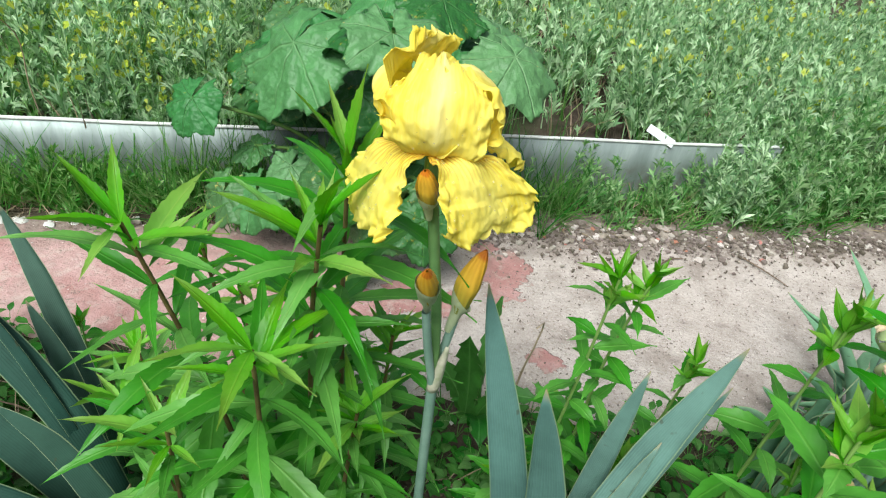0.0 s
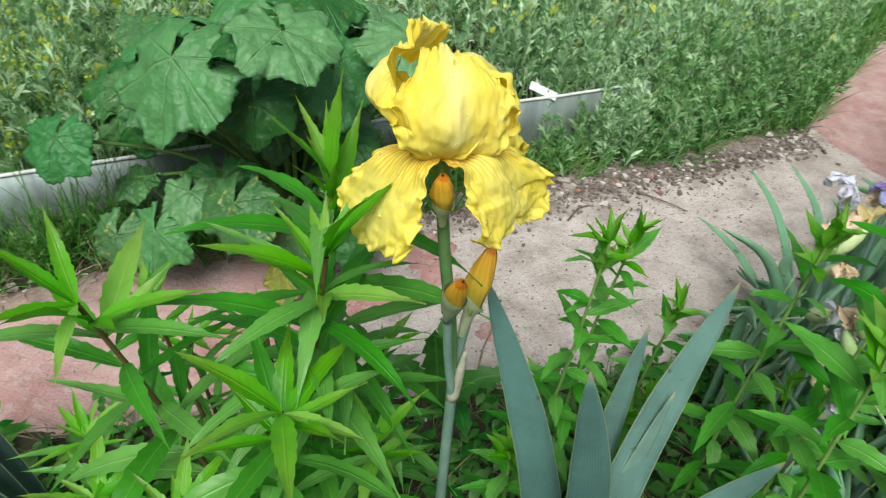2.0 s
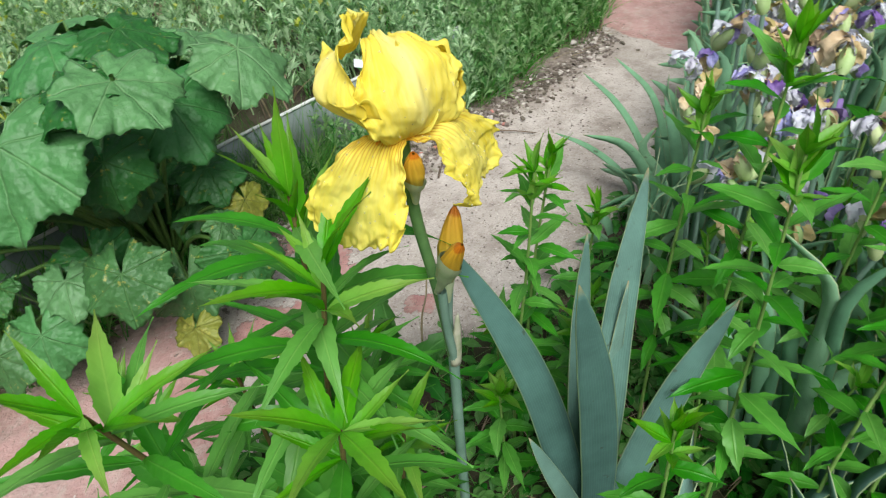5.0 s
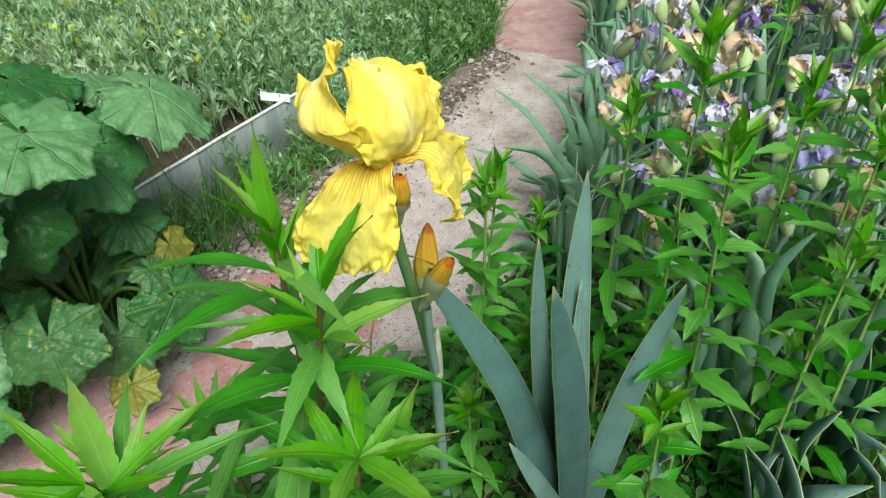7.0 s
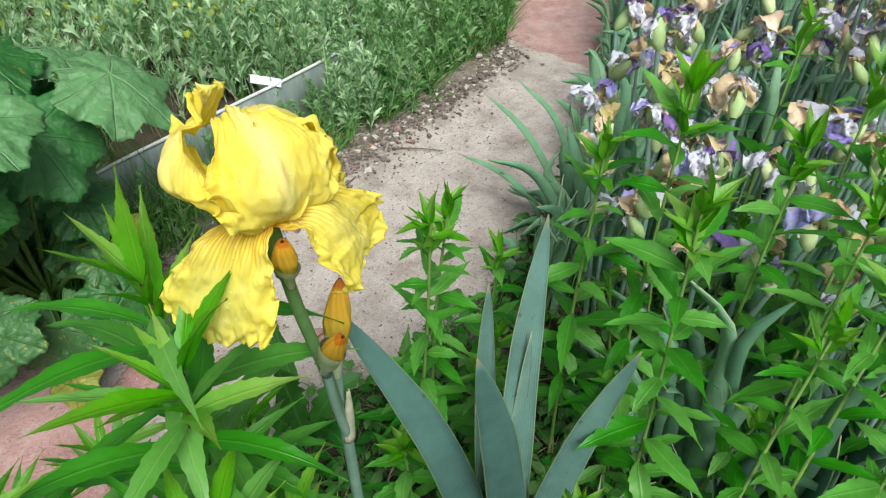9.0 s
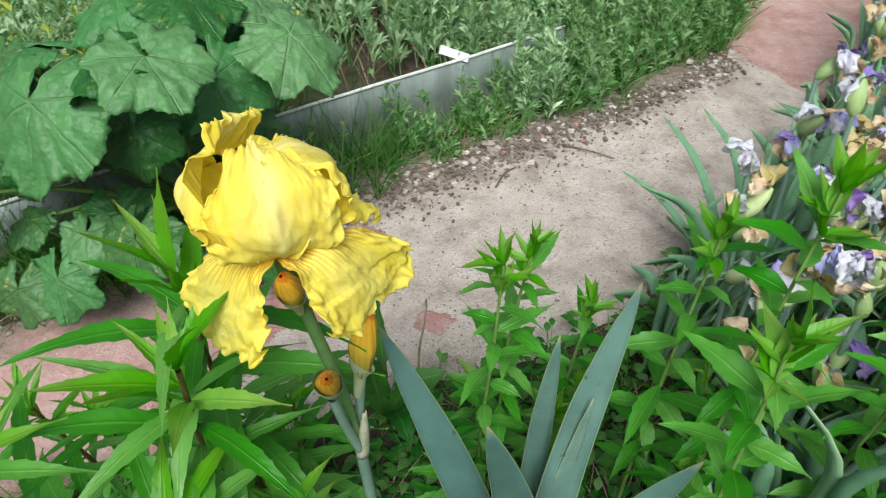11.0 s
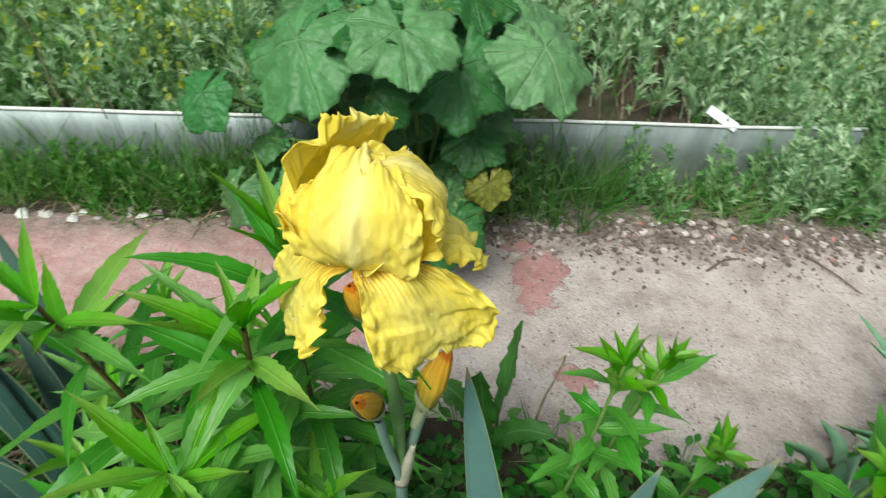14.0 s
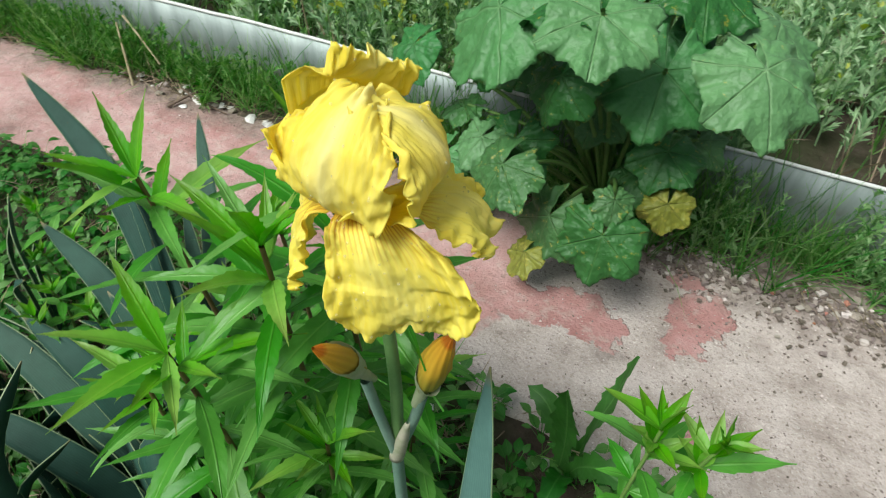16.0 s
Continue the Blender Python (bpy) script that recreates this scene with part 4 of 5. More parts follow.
AR = np.random.default_rng(71)
for keys, n, size, rise in (
        ([(0.06, 0.70, -0.03), (0.045, 0.685, 0.25), (0.013, 0.670, 0.415), (-0.012, 0.655, 0.535)], 28, 1.25, 50),
        ([(0.12, 0.72, -0.03), (0.13, 0.70, 0.25), (0.142, 0.668, 0.46), (0.156, 0.648, 0.575)], 34, 1.05, 65),
        ([(0.13, 0.76, -0.03), (0.15, 0.745, 0.30), (0.155, 0.720, 0.46), (0.160, 0.708, 0.600)], 34, 1.2, 71),
        ([(0.10, 0.64, -0.03), (0.11, 0.62, 0.25), (0.120, 0.595, 0.42), (0.125, 0.581, 0.500)], 26, 1.1, 45),
        ([(0.02, 0.80, -0.03), (0.005, 0.80, 0.2), (-0.012, 0.777, 0.42)], 18, 0.7, 70),
        ([(0.16, 0.68, -0.03), (0.175, 0.67, 0.2), (0.19, 0.655, 0.36)], 22, 0.9, 55),
        ([(0.03, 0.62, -0.03), (0.03, 0.60, 0.2), (0.04, 0.585, 0.38)], 22, 0.95, 50),
        ([(0.18, 0.76, -0.03), (0.19, 0.77, 0.2), (0.20, 0.765, 0.36)], 18, 0.9, 60),
        ([(0.09, 0.80, -0.03), (0.085, 0.81, 0.2), (0.08, 0.815, 0.36)], 20, 0.9, 60),
        ([(-0.01, 0.68, -0.03), (-0.03, 0.67, 0.16), (-0.06, 0.66, 0.30)], 12, 0.9, 50),
        ([(0.01, 0.86, -0.03), (-0.005, 0.865, 0.16), (-0.02, 0.87, 0.29)], 16, 0.85, 55),
        ([(-0.07, 0.76, -0.03), (-0.09, 0.765, 0.14), (-0.11, 0.77, 0.25)], 14, 0.85, 50)):
    leafy_stem("lance_leaved_plant", keys, ASTER, ASTER_TIP, int(n * 1.2), AR, "leafy plant with toothed bright green lance leaves on brownish stalk", "garden plant", "lance-leaved plants round the yellow iris", M_STALK_BR, size=size, tip_n=10, top_rise=rise, open_by=2.5 if rise > 70 else 5.0)

# ---------------------------------------------------------------- broad toothed plants
GOLD = [lance_leaf("leaf", M_GOLD, L, W, D, 6, F, 80 + k, 26) for k, (L, W, D, F) in enumerate(((0.064, 0.0175, 0.6, 0.25), (0.056, 0.0160, 0.9, 0.2), (0.070, 0.0170, 0.4, 0.3), (0.050, 0.0175, 1.1, 0.2)))]
GOLD_TIP = [lance_leaf("leaf", M_ASTER_TIP, L, W, D, 0, F, 90 + k, 12) for k, (L, W, D, F) in enumerate(((0.044, 0.013, -0.2, 0.5), (0.036, 0.011, 0.1, 0.5), (0.050, 0.015, 0.2, 0.4)))]
GR = np.random.default_rng(91)
for keys, n, size in (
        ([(0.40, 0.80, -0.03), (0.40, 0.785, 0.2), (0.405, 0.768, 0.37), (0.408, 0.759, 0.495)], 22, 0.88),
        ([(0.42, 0.81, -0.03), (0.43, 0.80, 0.25), (0.429, 0.786, 0.36), (0.444, 0.779, 0.490)], 24, 0.88),
        ([(0.50, 0.81, -0.03), (0.51, 0.80, 0.2), (0.523, 0.791, 0.38)], 20, 0.85),
        ([(0.36, 0.76, -0.03), (0.355, 0.755, 0.1), (0.35, 0.75, 0.20)], 14, 1.0),
        ([(0.47, 0.77, -0.03), (0.475, 0.765, 0.1), (0.48, 0.76, 0.24)], 16, 1.0),
        ([(0.42, 0.86, -0.03), (0.42, 0.865, 0.1), (0.425, 0.87, 0.18)], 12, 0.9),
        ([(0.58, 0.73, -0.03), (0.585, 0.728, 0.25), (0.594, 0.719, 0.530)], 26, 1.0),
        ([(0.61, 0.66, -0.03), (0.62, 0.665, 0.3), (0.64, 0.668, 0.590)], 30, 1.1),
        ([(0.54, 0.57, -0.03), (0.545, 0.572, 0.3), (0.547, 0.578, 0.550)], 28, 1.1),
        ([(0.36, 0.50, -0.03), (0.352, 0.498, 0.22), (0.339, 0.492, 0.440)], 18, 0.85),
        ([(0.72, 0.60, -0.03), (0.73, 0.60, 0.3), (0.75, 0.60, 0.52)], 26, 1.1)):
    leafy_stem("toothed_plant", keys, GOLD, GOLD_TIP, n, GR, "upright plant with fresh green toothed leaves on green stalk", "garden plant", "toothed plants in the bed", M_STALK_GR, 0.0024, 0.3, size, 15, 78)
for k in range(16):
    x, y, h = GR.uniform(-0.75, -0.22), GR.uniform(0.45, 0.90), GR.uniform(0.10, 0.22)
    leafy_stem("toothed_plant", [(x, y, -0.03), (x, y + 0.01, h * 0.5), (x + 0.01, y, h)], GOLD, GOLD_TIP, 9, GR, "low plant with fresh green toothed leaves behind the irises", "garden plant", "toothed plants in the bed", M_STALK_GR, 0.002, 0.15, 0.8, 6, 60)
for x, y, h, lx in ((0.62, 0.44, 0.46, 0.10), (0.70, 0.50, 0.50, 0.06), (0.57, 0.47, 0.40, 0.12), (0.80, 0.54, 0.52, 0.05), (0.74, 0.42, 0.44, 0.08), (0.66, 0.38, 0.36, 0.10), (0.88, 0.60, 0.54, 0.04), (0.84, 0.46, 0.46, 0.06), (0.92, 0.72, 0.55, 0.05)):
    leafy_stem("toothed_plant", [(x, y, -0.03), (x + lx * 0.3, y + 0.01, h * 0.5), (x + lx, y + 0.02, h)], GOLD, GOLD_TIP, int(10 + h * 24), GR, "upright plant with fresh green toothed leaves on green stalk", "garden plant", "toothed plants in the bed", M_STALK_GR, 0.0026, 0.15, 1.05, 12, 70)
for k in range(11):
    x = GR.uniform(0.50, 0.98)
    y = GR.uniform(0.42, 0.80) if x < 0.75 else GR.uniform(0.45, 0.66)
    if x < 0.56 and y < 0.66:
        x += 0.14
    h = GR.uniform(0.16, 0.36)
    lx, ly = GR.normal(0, 0.05, 2)
    leafy_stem("toothed_plant", [(x, y, -0.03), (x + lx * 0.3, y + ly * 0.3, h * 0.5), (x + lx, y + ly, h)], GOLD, GOLD_TIP, int(8 + h * 20), GR, "upright plant with fresh green toothed leaves on green stalk", "garden plant", "toothed plants in the bed", M_STALK_GR, 0.0024, 0.15, GR.uniform(0.70, 1.0), 9, 65)

# ---------------------------------------------------------------- fading violet irises
VR = np.random.default_rng(101)


def crumpled(size, seed, long=1.6):
    """A limp, crumpled petal hanging from the origin."""
    rng = np.random.default_rng(seed)
    n, k = 9, 8
    V, U = np.meshgrid(np.linspace(0, 1, n), np.linspace(-1, 1, k), indexing="ij")
    w = np.sin(np.pi * np.clip(V, 0.02, 0.98)) ** 0.6 * size * 0.5 * rng.uniform(0.6, 1.1)
    x, z = U * w, -V**1.2 * size * long
    y = size * 0.5 * np.sin(V * 2.4) + size * 0.14 * np.sin(U * 4 + V * 7 + rng.uniform(0, 6)) + 0.35 * w * U**2
    P = np.stack([x, y, z], -1)
    P += rng.normal(0, size * 0.065, P.shape)
    return Geo().grid(P)


VIO = [crumpled(0.025, 110 + k, 1.15).mesh("petal", m) for k, m in enumerate((M_VIOLET, M_PALE, M_PALE, M_WITHER, M_PALE))]
DRY = [crumpled(0.019, 120 + k, 1.2).mesh("withered_petal", m) for k, m in enumerate((M_WITHER, M_PALE, M_WITHER, M_VIOLET, M_PALE, M_WITHER))]


def pod_mesh(seed):
    """A swollen pale sheath, pointed at its top."""
    rng = np.random.default_rng(seed)
    g = Geo()
    tube(g, arc((0, 0, 0), (0, 0.25, 1), 0.046, 9, 0.2, 0.25, rng), np.interp(np.linspace(0, 1, 10), [0, 0.12, 0.4, 0.75, 1], [0.004, 0.0082, 0.0106, 0.0074, 0.0016]), 9)
    return g.mesh("pod", M_POD)


PODS = [pod_mesh(130 + k) for k in range(4)]


def faded_iris(x, y, h, lx, ly, rng):
    ob = thing("faded_iris_stalk", (x, y, -0.02), "iris stalk with withered violet and white blooms over pale pods", "iris plant", "faded irises")
    pts = spline([(x, y, -0.03), (x + lx * 0.3, y + ly * 0.3, h * 0.5), (x + lx, y + ly, h)], 16)
    g = Geo()
    tube(g, pts, np.linspace(0.0045, 0.0032, 16), 7)
    part("stem", g.mesh("stem", M_STEM), ob)
    for f in (1.0, 0.93, 0.87, 0.80, 0.72, 0.62)[: rng.integers(4, 7)]:
        p = pts[min(15, int(f * 15))]
        az = rng.uniform(0, 360)
        lean = rng.uniform(-28, 6)
        sc = rng.uniform(0.75, 1.1)
        part("pod", PODS[rng.integers(4)], ob, m=aim(p, az, lean, sc))
        d = np.array([math.cos(radians(az)), math.sin(radians(az)), 0])
        up = math.cos(radians(lean + 14))
        q = p + d * (-math.sin(radians(lean - 14))) * 0.042 * sc + np.array([0, 0, 0.042 * sc * up])
        if f > 0.9 or rng.random() < 0.45:
            for j in range(rng.integers(1, 4)):
                part("petal", VIO[rng.integers(5)], ob, m=aim(q, az + rng.uniform(-150, 150), rng.uniform(-25, 60), rng.uniform(0.7, 1.15)))
        for j in range(rng.integers(1, 4)):
            part("withered_petal", DRY[rng.integers(6)], ob, m=aim(q, az + rng.uniform(0, 360), rng.uniform(-30, 80), rng.uniform(0.8, 1.7)))
    return ob


def clump_spot(rng, slack):
    """A spot in the iris clump; slack: how near the path it may lie."""
    while True:
        x, y = rng.uniform(0.68, 2.1), rng.uniform(0.40, 1.75)
        if min(near_edge(x) - 0.04, 0.86 + 0.80 * (x - 0.68) + slack) > y > 0.40 + 0.12 * (x - 0.68):
            return x, y


for k in range(140):
    x, y = clump_spot(VR, -0.04)
    x += 0.02
    faded_iris(x, y, VR.uniform(0.41, 0.55), 0.05 + VR.normal(0, 0.05), VR.normal(0, 0.04), VR)
for k in range(150):
    x, y = clump_spot(VR, 0.05)
    random_fan((x, y), VR.integers(4, 7), VR.uniform(0.26, 0.44), 0.3, VR.uniform(0, 180), VR, M_IRIS_FAR, "fan of narrow green iris leaves among faded blooms", "iris fans among the faded blooms", VR.normal(0, 0.12, 2) + (0.12, 0.0))
iris_fan((0.97, 1.10, -0.02), [
    ([(0.97, 1.10, -0.03), (0.955, 1.14, 0.13), (0.92, 1.20, 0.23), (0.877, 1.249, 0.285)], 0.015, (-0.3, -1, 0.1)),
    ([(0.95, 1.11, -0.03), (0.93, 1.17, 0.07), (0.89, 1.24, 0.12), (0.842, 1.286, 0.147)], 0.014, (-0.3, -1, 0.1)),
    ([(1.00, 1.08, -0.03), (0.99, 1.12, 0.15), (0.97, 1.16, 0.25), (0.93, 1.22, 0.31)], 0.015, (-0.4, -1, 0.1)),
], "fan of narrow green iris leaves leaning over the path", M_IRIS_FAR, "iris fans among the faded blooms")


for x in np.linspace(0.86, 1.75, 14):
    y = float(near_edge(x)) - VR.uniform(0.03, 0.09)
    random_fan((x, y), 4, VR.uniform(0.10, 0.17) if x < 1.12 else VR.uniform(0.18, 0.30), 0.45, VR.uniform(-10, 60), VR, M_IRIS_FAR, "low fan of narrow green iris leaves at the path's edge", "iris fans among the faded blooms", (-0.05, 0.22))
for x, y, h, az in ((0.60, 0.46, 0.34, 40), (0.70, 0.44, 0.36, 20), (0.52, 0.42, 0.30, 60), (0.80, 0.46, 0.36, 30), (0.66, 0.36, 0.30, 0), (0.90, 0.50, 0.38, 10), (0.46, 0.55, 0.26, 20)):
    random_fan((x, y), 6, h, 0.55, az, VR, M_IRIS, "fan of broad blue-green iris leaves among toothed plants", "iris fans among the faded blooms", (0.15, 0.05), 0.12, (0.034, 0.044))


# ---------------------------------------------------------------- mallow
def mallow_leaf(attach, az, pitch, size, mat, parent, seed, root, roll=0.0, label=""):
    """A round lobed leaf on its stalk; the blade hangs from where the stalk joins, pointing to az and tilted by pitch."""
    rng = np.random.default_rng(seed)
    na, nr = 128, 18
    th = np.linspace(-math.pi * 0.93, math.pi * 0.93, na)
    lobes = 1 + 0.07 * np.array([noise.noise(Vector((a * 1.7, seed * 1.3, 0))) for a in th]) + 0.095 * np.cos(th * 6.5) - 0.05 * np.abs(np.sin(th * 9.75 + 0.3 * seed)) - 0.04 * np.abs(np.sin(th * 23 + seed))
    reach = (0.64 + 0.36 * np.cos(th / 2) ** 1.2) * lobes * size * 0.62
    r = np.linspace(0.0, 1, nr)
    R = r[:, None] * reach[None]
    x, y = R * np.sin(th)[None], R * np.cos(th)[None]
    ph = rng.uniform(0, 6.28, 3)
    z = -0.020 * size * (r[:, None] ** 1.3) * np.cos(th * 6.5)[None]
    z += -0.13 * size * (r[:, None] ** 2) + 0.06 * size * np.sin(x / size * 5 + ph[0]) * np.cos(y / size * 4 + ph[1])
    z += 0.035 * size * r[:, None] ** 3 * np.sin(th * 9 + ph[2])[None] + 0.014 * size * r[:, None] ** 4 * np.sin(th * 21 + ph[0])[None]
    z += 0.03 * size * np.array([noise.noise(Vector((a / size * 9, b / size * 9, seed))) for a, b in zip(x.ravel(), y.ravel())]).reshape(x.shape)
    uv = np.stack(np.broadcast_arrays((th * 6.5 / (2 * math.pi) / 7)[None], r[:, None]), -1)
    g = Geo().grid(np.stack([x, y, z], -1), uv=uv)
    ob = part("leaf", g.mesh("leaf", mat), parent, label, aim(attach, az, pitch, 1.0, roll))
    solid(ob, 0.0008)
    a, b = np.array(root, float), np.array(attach, float)
    g = Geo()
    tube(g, spline([a, a * 0.45 + b * 0.55 + np.array([0, 0, 0.05]), b], 14), np.linspace(0.005, 0.0032, 14), 7)
    part("leaf_stalk", g.mesh("leaf_stalk", M_STALK_LEAF), parent)


def mallow():
    ob = thing("mallow_plant", (0.06, 1.52, 0.02), "mallow plant with large round lobed leaves, some spotted and yellowing", "garden plant")
    root = (0.06, 1.50, 0.03)
    old, yel = "dark old leaf with pale spots", "yellowing leaf with dark blotches"
    rows = (
        ((-0.070, 1.245, 0.470), -122, -44, 0.195, M_MALLOW, ""), ((0.085, 1.235, 0.525), -65, -28, 0.150, M_MALLOW, "leaf with eaten, browned margin"),
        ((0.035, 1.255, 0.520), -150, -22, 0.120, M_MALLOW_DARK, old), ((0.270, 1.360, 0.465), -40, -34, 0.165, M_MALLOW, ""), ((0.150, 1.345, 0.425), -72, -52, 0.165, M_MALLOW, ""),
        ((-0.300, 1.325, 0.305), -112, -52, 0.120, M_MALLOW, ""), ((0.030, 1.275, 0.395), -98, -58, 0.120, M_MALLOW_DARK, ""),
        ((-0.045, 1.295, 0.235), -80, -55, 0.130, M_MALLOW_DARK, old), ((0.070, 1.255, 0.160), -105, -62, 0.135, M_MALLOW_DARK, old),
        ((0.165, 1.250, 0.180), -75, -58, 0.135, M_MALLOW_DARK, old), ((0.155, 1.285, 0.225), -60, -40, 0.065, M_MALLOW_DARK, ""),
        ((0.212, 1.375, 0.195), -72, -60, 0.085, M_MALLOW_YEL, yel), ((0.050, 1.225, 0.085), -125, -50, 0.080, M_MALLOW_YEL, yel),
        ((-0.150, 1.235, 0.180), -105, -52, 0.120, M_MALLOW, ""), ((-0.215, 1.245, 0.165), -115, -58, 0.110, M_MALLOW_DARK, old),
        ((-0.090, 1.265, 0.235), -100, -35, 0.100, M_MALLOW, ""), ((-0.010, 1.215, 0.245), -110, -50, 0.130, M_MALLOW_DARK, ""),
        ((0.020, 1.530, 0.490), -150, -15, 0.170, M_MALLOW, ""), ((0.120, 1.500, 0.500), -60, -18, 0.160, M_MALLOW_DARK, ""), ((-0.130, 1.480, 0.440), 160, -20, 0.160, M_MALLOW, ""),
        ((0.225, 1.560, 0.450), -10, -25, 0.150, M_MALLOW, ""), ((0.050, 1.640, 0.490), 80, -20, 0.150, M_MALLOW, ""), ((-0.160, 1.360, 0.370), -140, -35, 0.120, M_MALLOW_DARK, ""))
    rng = np.random.default_rng(139)
    # inner leaves: the low ones get the darker green as painted shade
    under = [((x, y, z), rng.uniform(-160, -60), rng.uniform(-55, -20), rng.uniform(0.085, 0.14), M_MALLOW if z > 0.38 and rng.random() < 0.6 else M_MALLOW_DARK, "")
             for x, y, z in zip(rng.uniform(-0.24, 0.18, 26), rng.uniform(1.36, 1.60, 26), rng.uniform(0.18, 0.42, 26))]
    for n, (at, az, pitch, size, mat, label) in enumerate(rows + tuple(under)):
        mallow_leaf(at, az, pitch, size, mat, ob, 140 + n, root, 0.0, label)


mallow()


# ---------------------------------------------------------------- weeds, grass and low cover
def weeds(name, spots, height, mats, rng, label, leaflets=26, bloom=0.0, leaf=0.034, plume=1.7):
    """Many feathery upright weeds in one mesh."""
    g = Geo()
    cell = np.array([(0.5, 0), (0, 0.5), (0.5, 1), (1, 0.5)])
    for x, y, z in spots:
        h = rng.uniform(0.55, 1.15) * height
        lean = rng.normal(0, 0.11, 2)
        top = np.array([x + lean[0] * h, y + lean[1] * h, z + h])
        base = np.array([x, y, z])
        pts = np.linspace(0, 1, 4)[:, None] * (top - base) + base
        ribbon(g, pts, (0, 0, 1), np.linspace(0.0018, 0.0007, 4), 1, side=unit(np.array([rng.normal(), rng.normal(), 0.0])))
        n = leaflets
        f = rng.uniform(0.10, 1.0, n)
        p = base + f[:, None] * (top - base)
        az = rng.uniform(0, 2 * np.pi, n)
        d = unit(np.stack([np.cos(az), np.sin(az), plume * rng.uniform(0.3, 1.8, n)], -1))
        L = leaf * rng.uniform(0.6, 1.5, n) * (1.2 - 0.6 * f)
        sd = unit(np.cross(d, rng.normal(size=(n, 3))))
        hot = (f > 0.80) & (rng.random(n) < bloom)
        L = np.where(hot, L * 0.6, L)
        for spread, at, size in ((0.0, 0.0, 1.0), (0.6, 0.3, 0.55), (-0.6, 0.3, 0.55)):
            dd = unit(d + sd * spread)
            ss = unit(np.cross(dd, np.cross(sd, d)))
            ll = L * size
            p0 = p + d * (L * at)[:, None]
            w = (ll * rng.uniform(0.06, 0.12, n) * np.where(hot, 3.0, 1.0))[:, None]
            mid = p0 + dd * (ll * 0.55)[:, None]
            tip = p0 + dd * ll[:, None] - np.array([0, 0, 1]) * (ll * 0.15)[:, None]
            q = np.stack([p0, mid - ss * w, tip, mid + ss * w], 1)
            for sel, slot in ((~hot, 0), (hot, 1)):
                if sel.any():
                    g.add(q[sel], np.arange(4 * sel.sum()), np.tile(cell, (sel.sum(), 1)), slot)
    return tagged(new(name, g.mesh(name, mats, False)), label, "weeds", kind="stuff")


def grass(name, spots, height, mat, rng, label, blades=9, lean=0.5, width=0.0016):
    g = Geo()
    for x, y, z in spots:
        for _ in range(blades):
            h = height * rng.uniform(0.4, 1.2)
            d = unit(np.array([rng.normal(0, lean), rng.normal(0, lean), 1.0]))
            pts = arc((x + rng.normal(0, 0.006), y + rng.normal(0, 0.006), z), d, h, 4, rng.uniform(0.1, 1.1))
            ribbon(g, pts, (0, 0, 1), np.array([1, 0.95, 0.75, 0.45, 0.05]) * width * rng.uniform(0.7, 1.3), 1, side=(rng.normal(), rng.normal(), 0))
    return tagged(new(name, g.mesh(name, mat)), label, "grass", kind="stuff")


def leaf_cover(name, spots, size, mat, rng, label, per=7, height=0.05):
    """Low plants: small oval leaves on short stalks."""
    g = Geo()
    for x, y, z in spots:
        for _ in range(per):
            az = rng.uniform(0, 2 * np.pi)
            h = rng.uniform(0.2, 1.0) * height
            p0 = np.array([x, y, z])
            p1 = p0 + np.array([math.cos(az), math.sin(az), 0]) * h * 0.6 + np.array([0, 0, h])
            ribbon(g, np.linspace(p0, p1, 2), (0, 0, 1), [0.0008, 0.0006], 1, side=(-math.sin(az), math.cos(az), 0))
            L = size * rng.uniform(0.6, 1.3)
            pts = arc(p1, (math.cos(az), math.sin(az), rng.uniform(-0.2, 0.7)), L, 4, 0.9)
            ribbon(g, pts, (0, 0, 1), lance_widths(5, L * 0.30, 0, peak=0.45), 2, 0.2)
    return tagged(new(name, g.mesh(name, mat)), label, "ground cover", kind="stuff")


WR = np.random.default_rng(151)


def scatter(n, x0, x1, y0, y1, ok, rng, z=None):
    out = []
    while len(out) < n:
        x, y = rng.uniform(x0, x1), rng.uniform(y0, y1)
        if ok(x, y):
            out.append((x, y, float(earth(np.array([x]), np.array([y]))[0]) if z is None else z))
    return out


def in_bed(x, y):
    return curb_side(x, y) > 0.03 and red_side(x, y) < -0.12 and not (abs(x - 0.45) < 0.12 and curb_side(x, y) < 0.14)


def clumped(ok, f=6.0, low=-0.12, seed=0.0):
    """Narrows a test of place to uneven clumps."""
    return lambda x, y: ok(x, y) and noise.noise(Vector((x * f, y * f, seed))) + 0.5 * noise.noise(Vector((x * f * 3, y * f * 3, seed))) > low


weeds("weed_bed", scatter(2900, -1.7, 2.3, 1.0, 3.4, clumped(in_bed, 9.0, 0.05), WR), 0.29, [M_WEED, M_WEED_Y], WR, "dense feathery grey-green weeds in the bed", 30, bloom=0.2, leaf=0.052, plume=2.6)
weeds("flowering_weeds", scatter(300, -1.3, 0.0, 1.2, 2.4, in_bed, WR) + scatter(110, -0.72, -0.38, 1.36, 1.66, in_bed, WR), 0.27, [M_WEED, M_WEED_Y], WR, "feathery weeds with tiny yellow-green flowers", 30, bloom=0.8)
weeds("far_weeds", scatter(1500, -6, 6, 3.2, 9, lambda x, y: red_side(x, y) < -0.12, WR), 0.32, [M_WEED, M_WEED_Y], WR, "distant feathery weeds", 18, bloom=0.1, leaf=0.06)
grass("bed_grass", scatter(650, -2.0, 2.4, 0.9, 3.2, in_bed, WR), 0.22, M_GRASS, WR, "thin grass among the weeds", 6, 0.3)
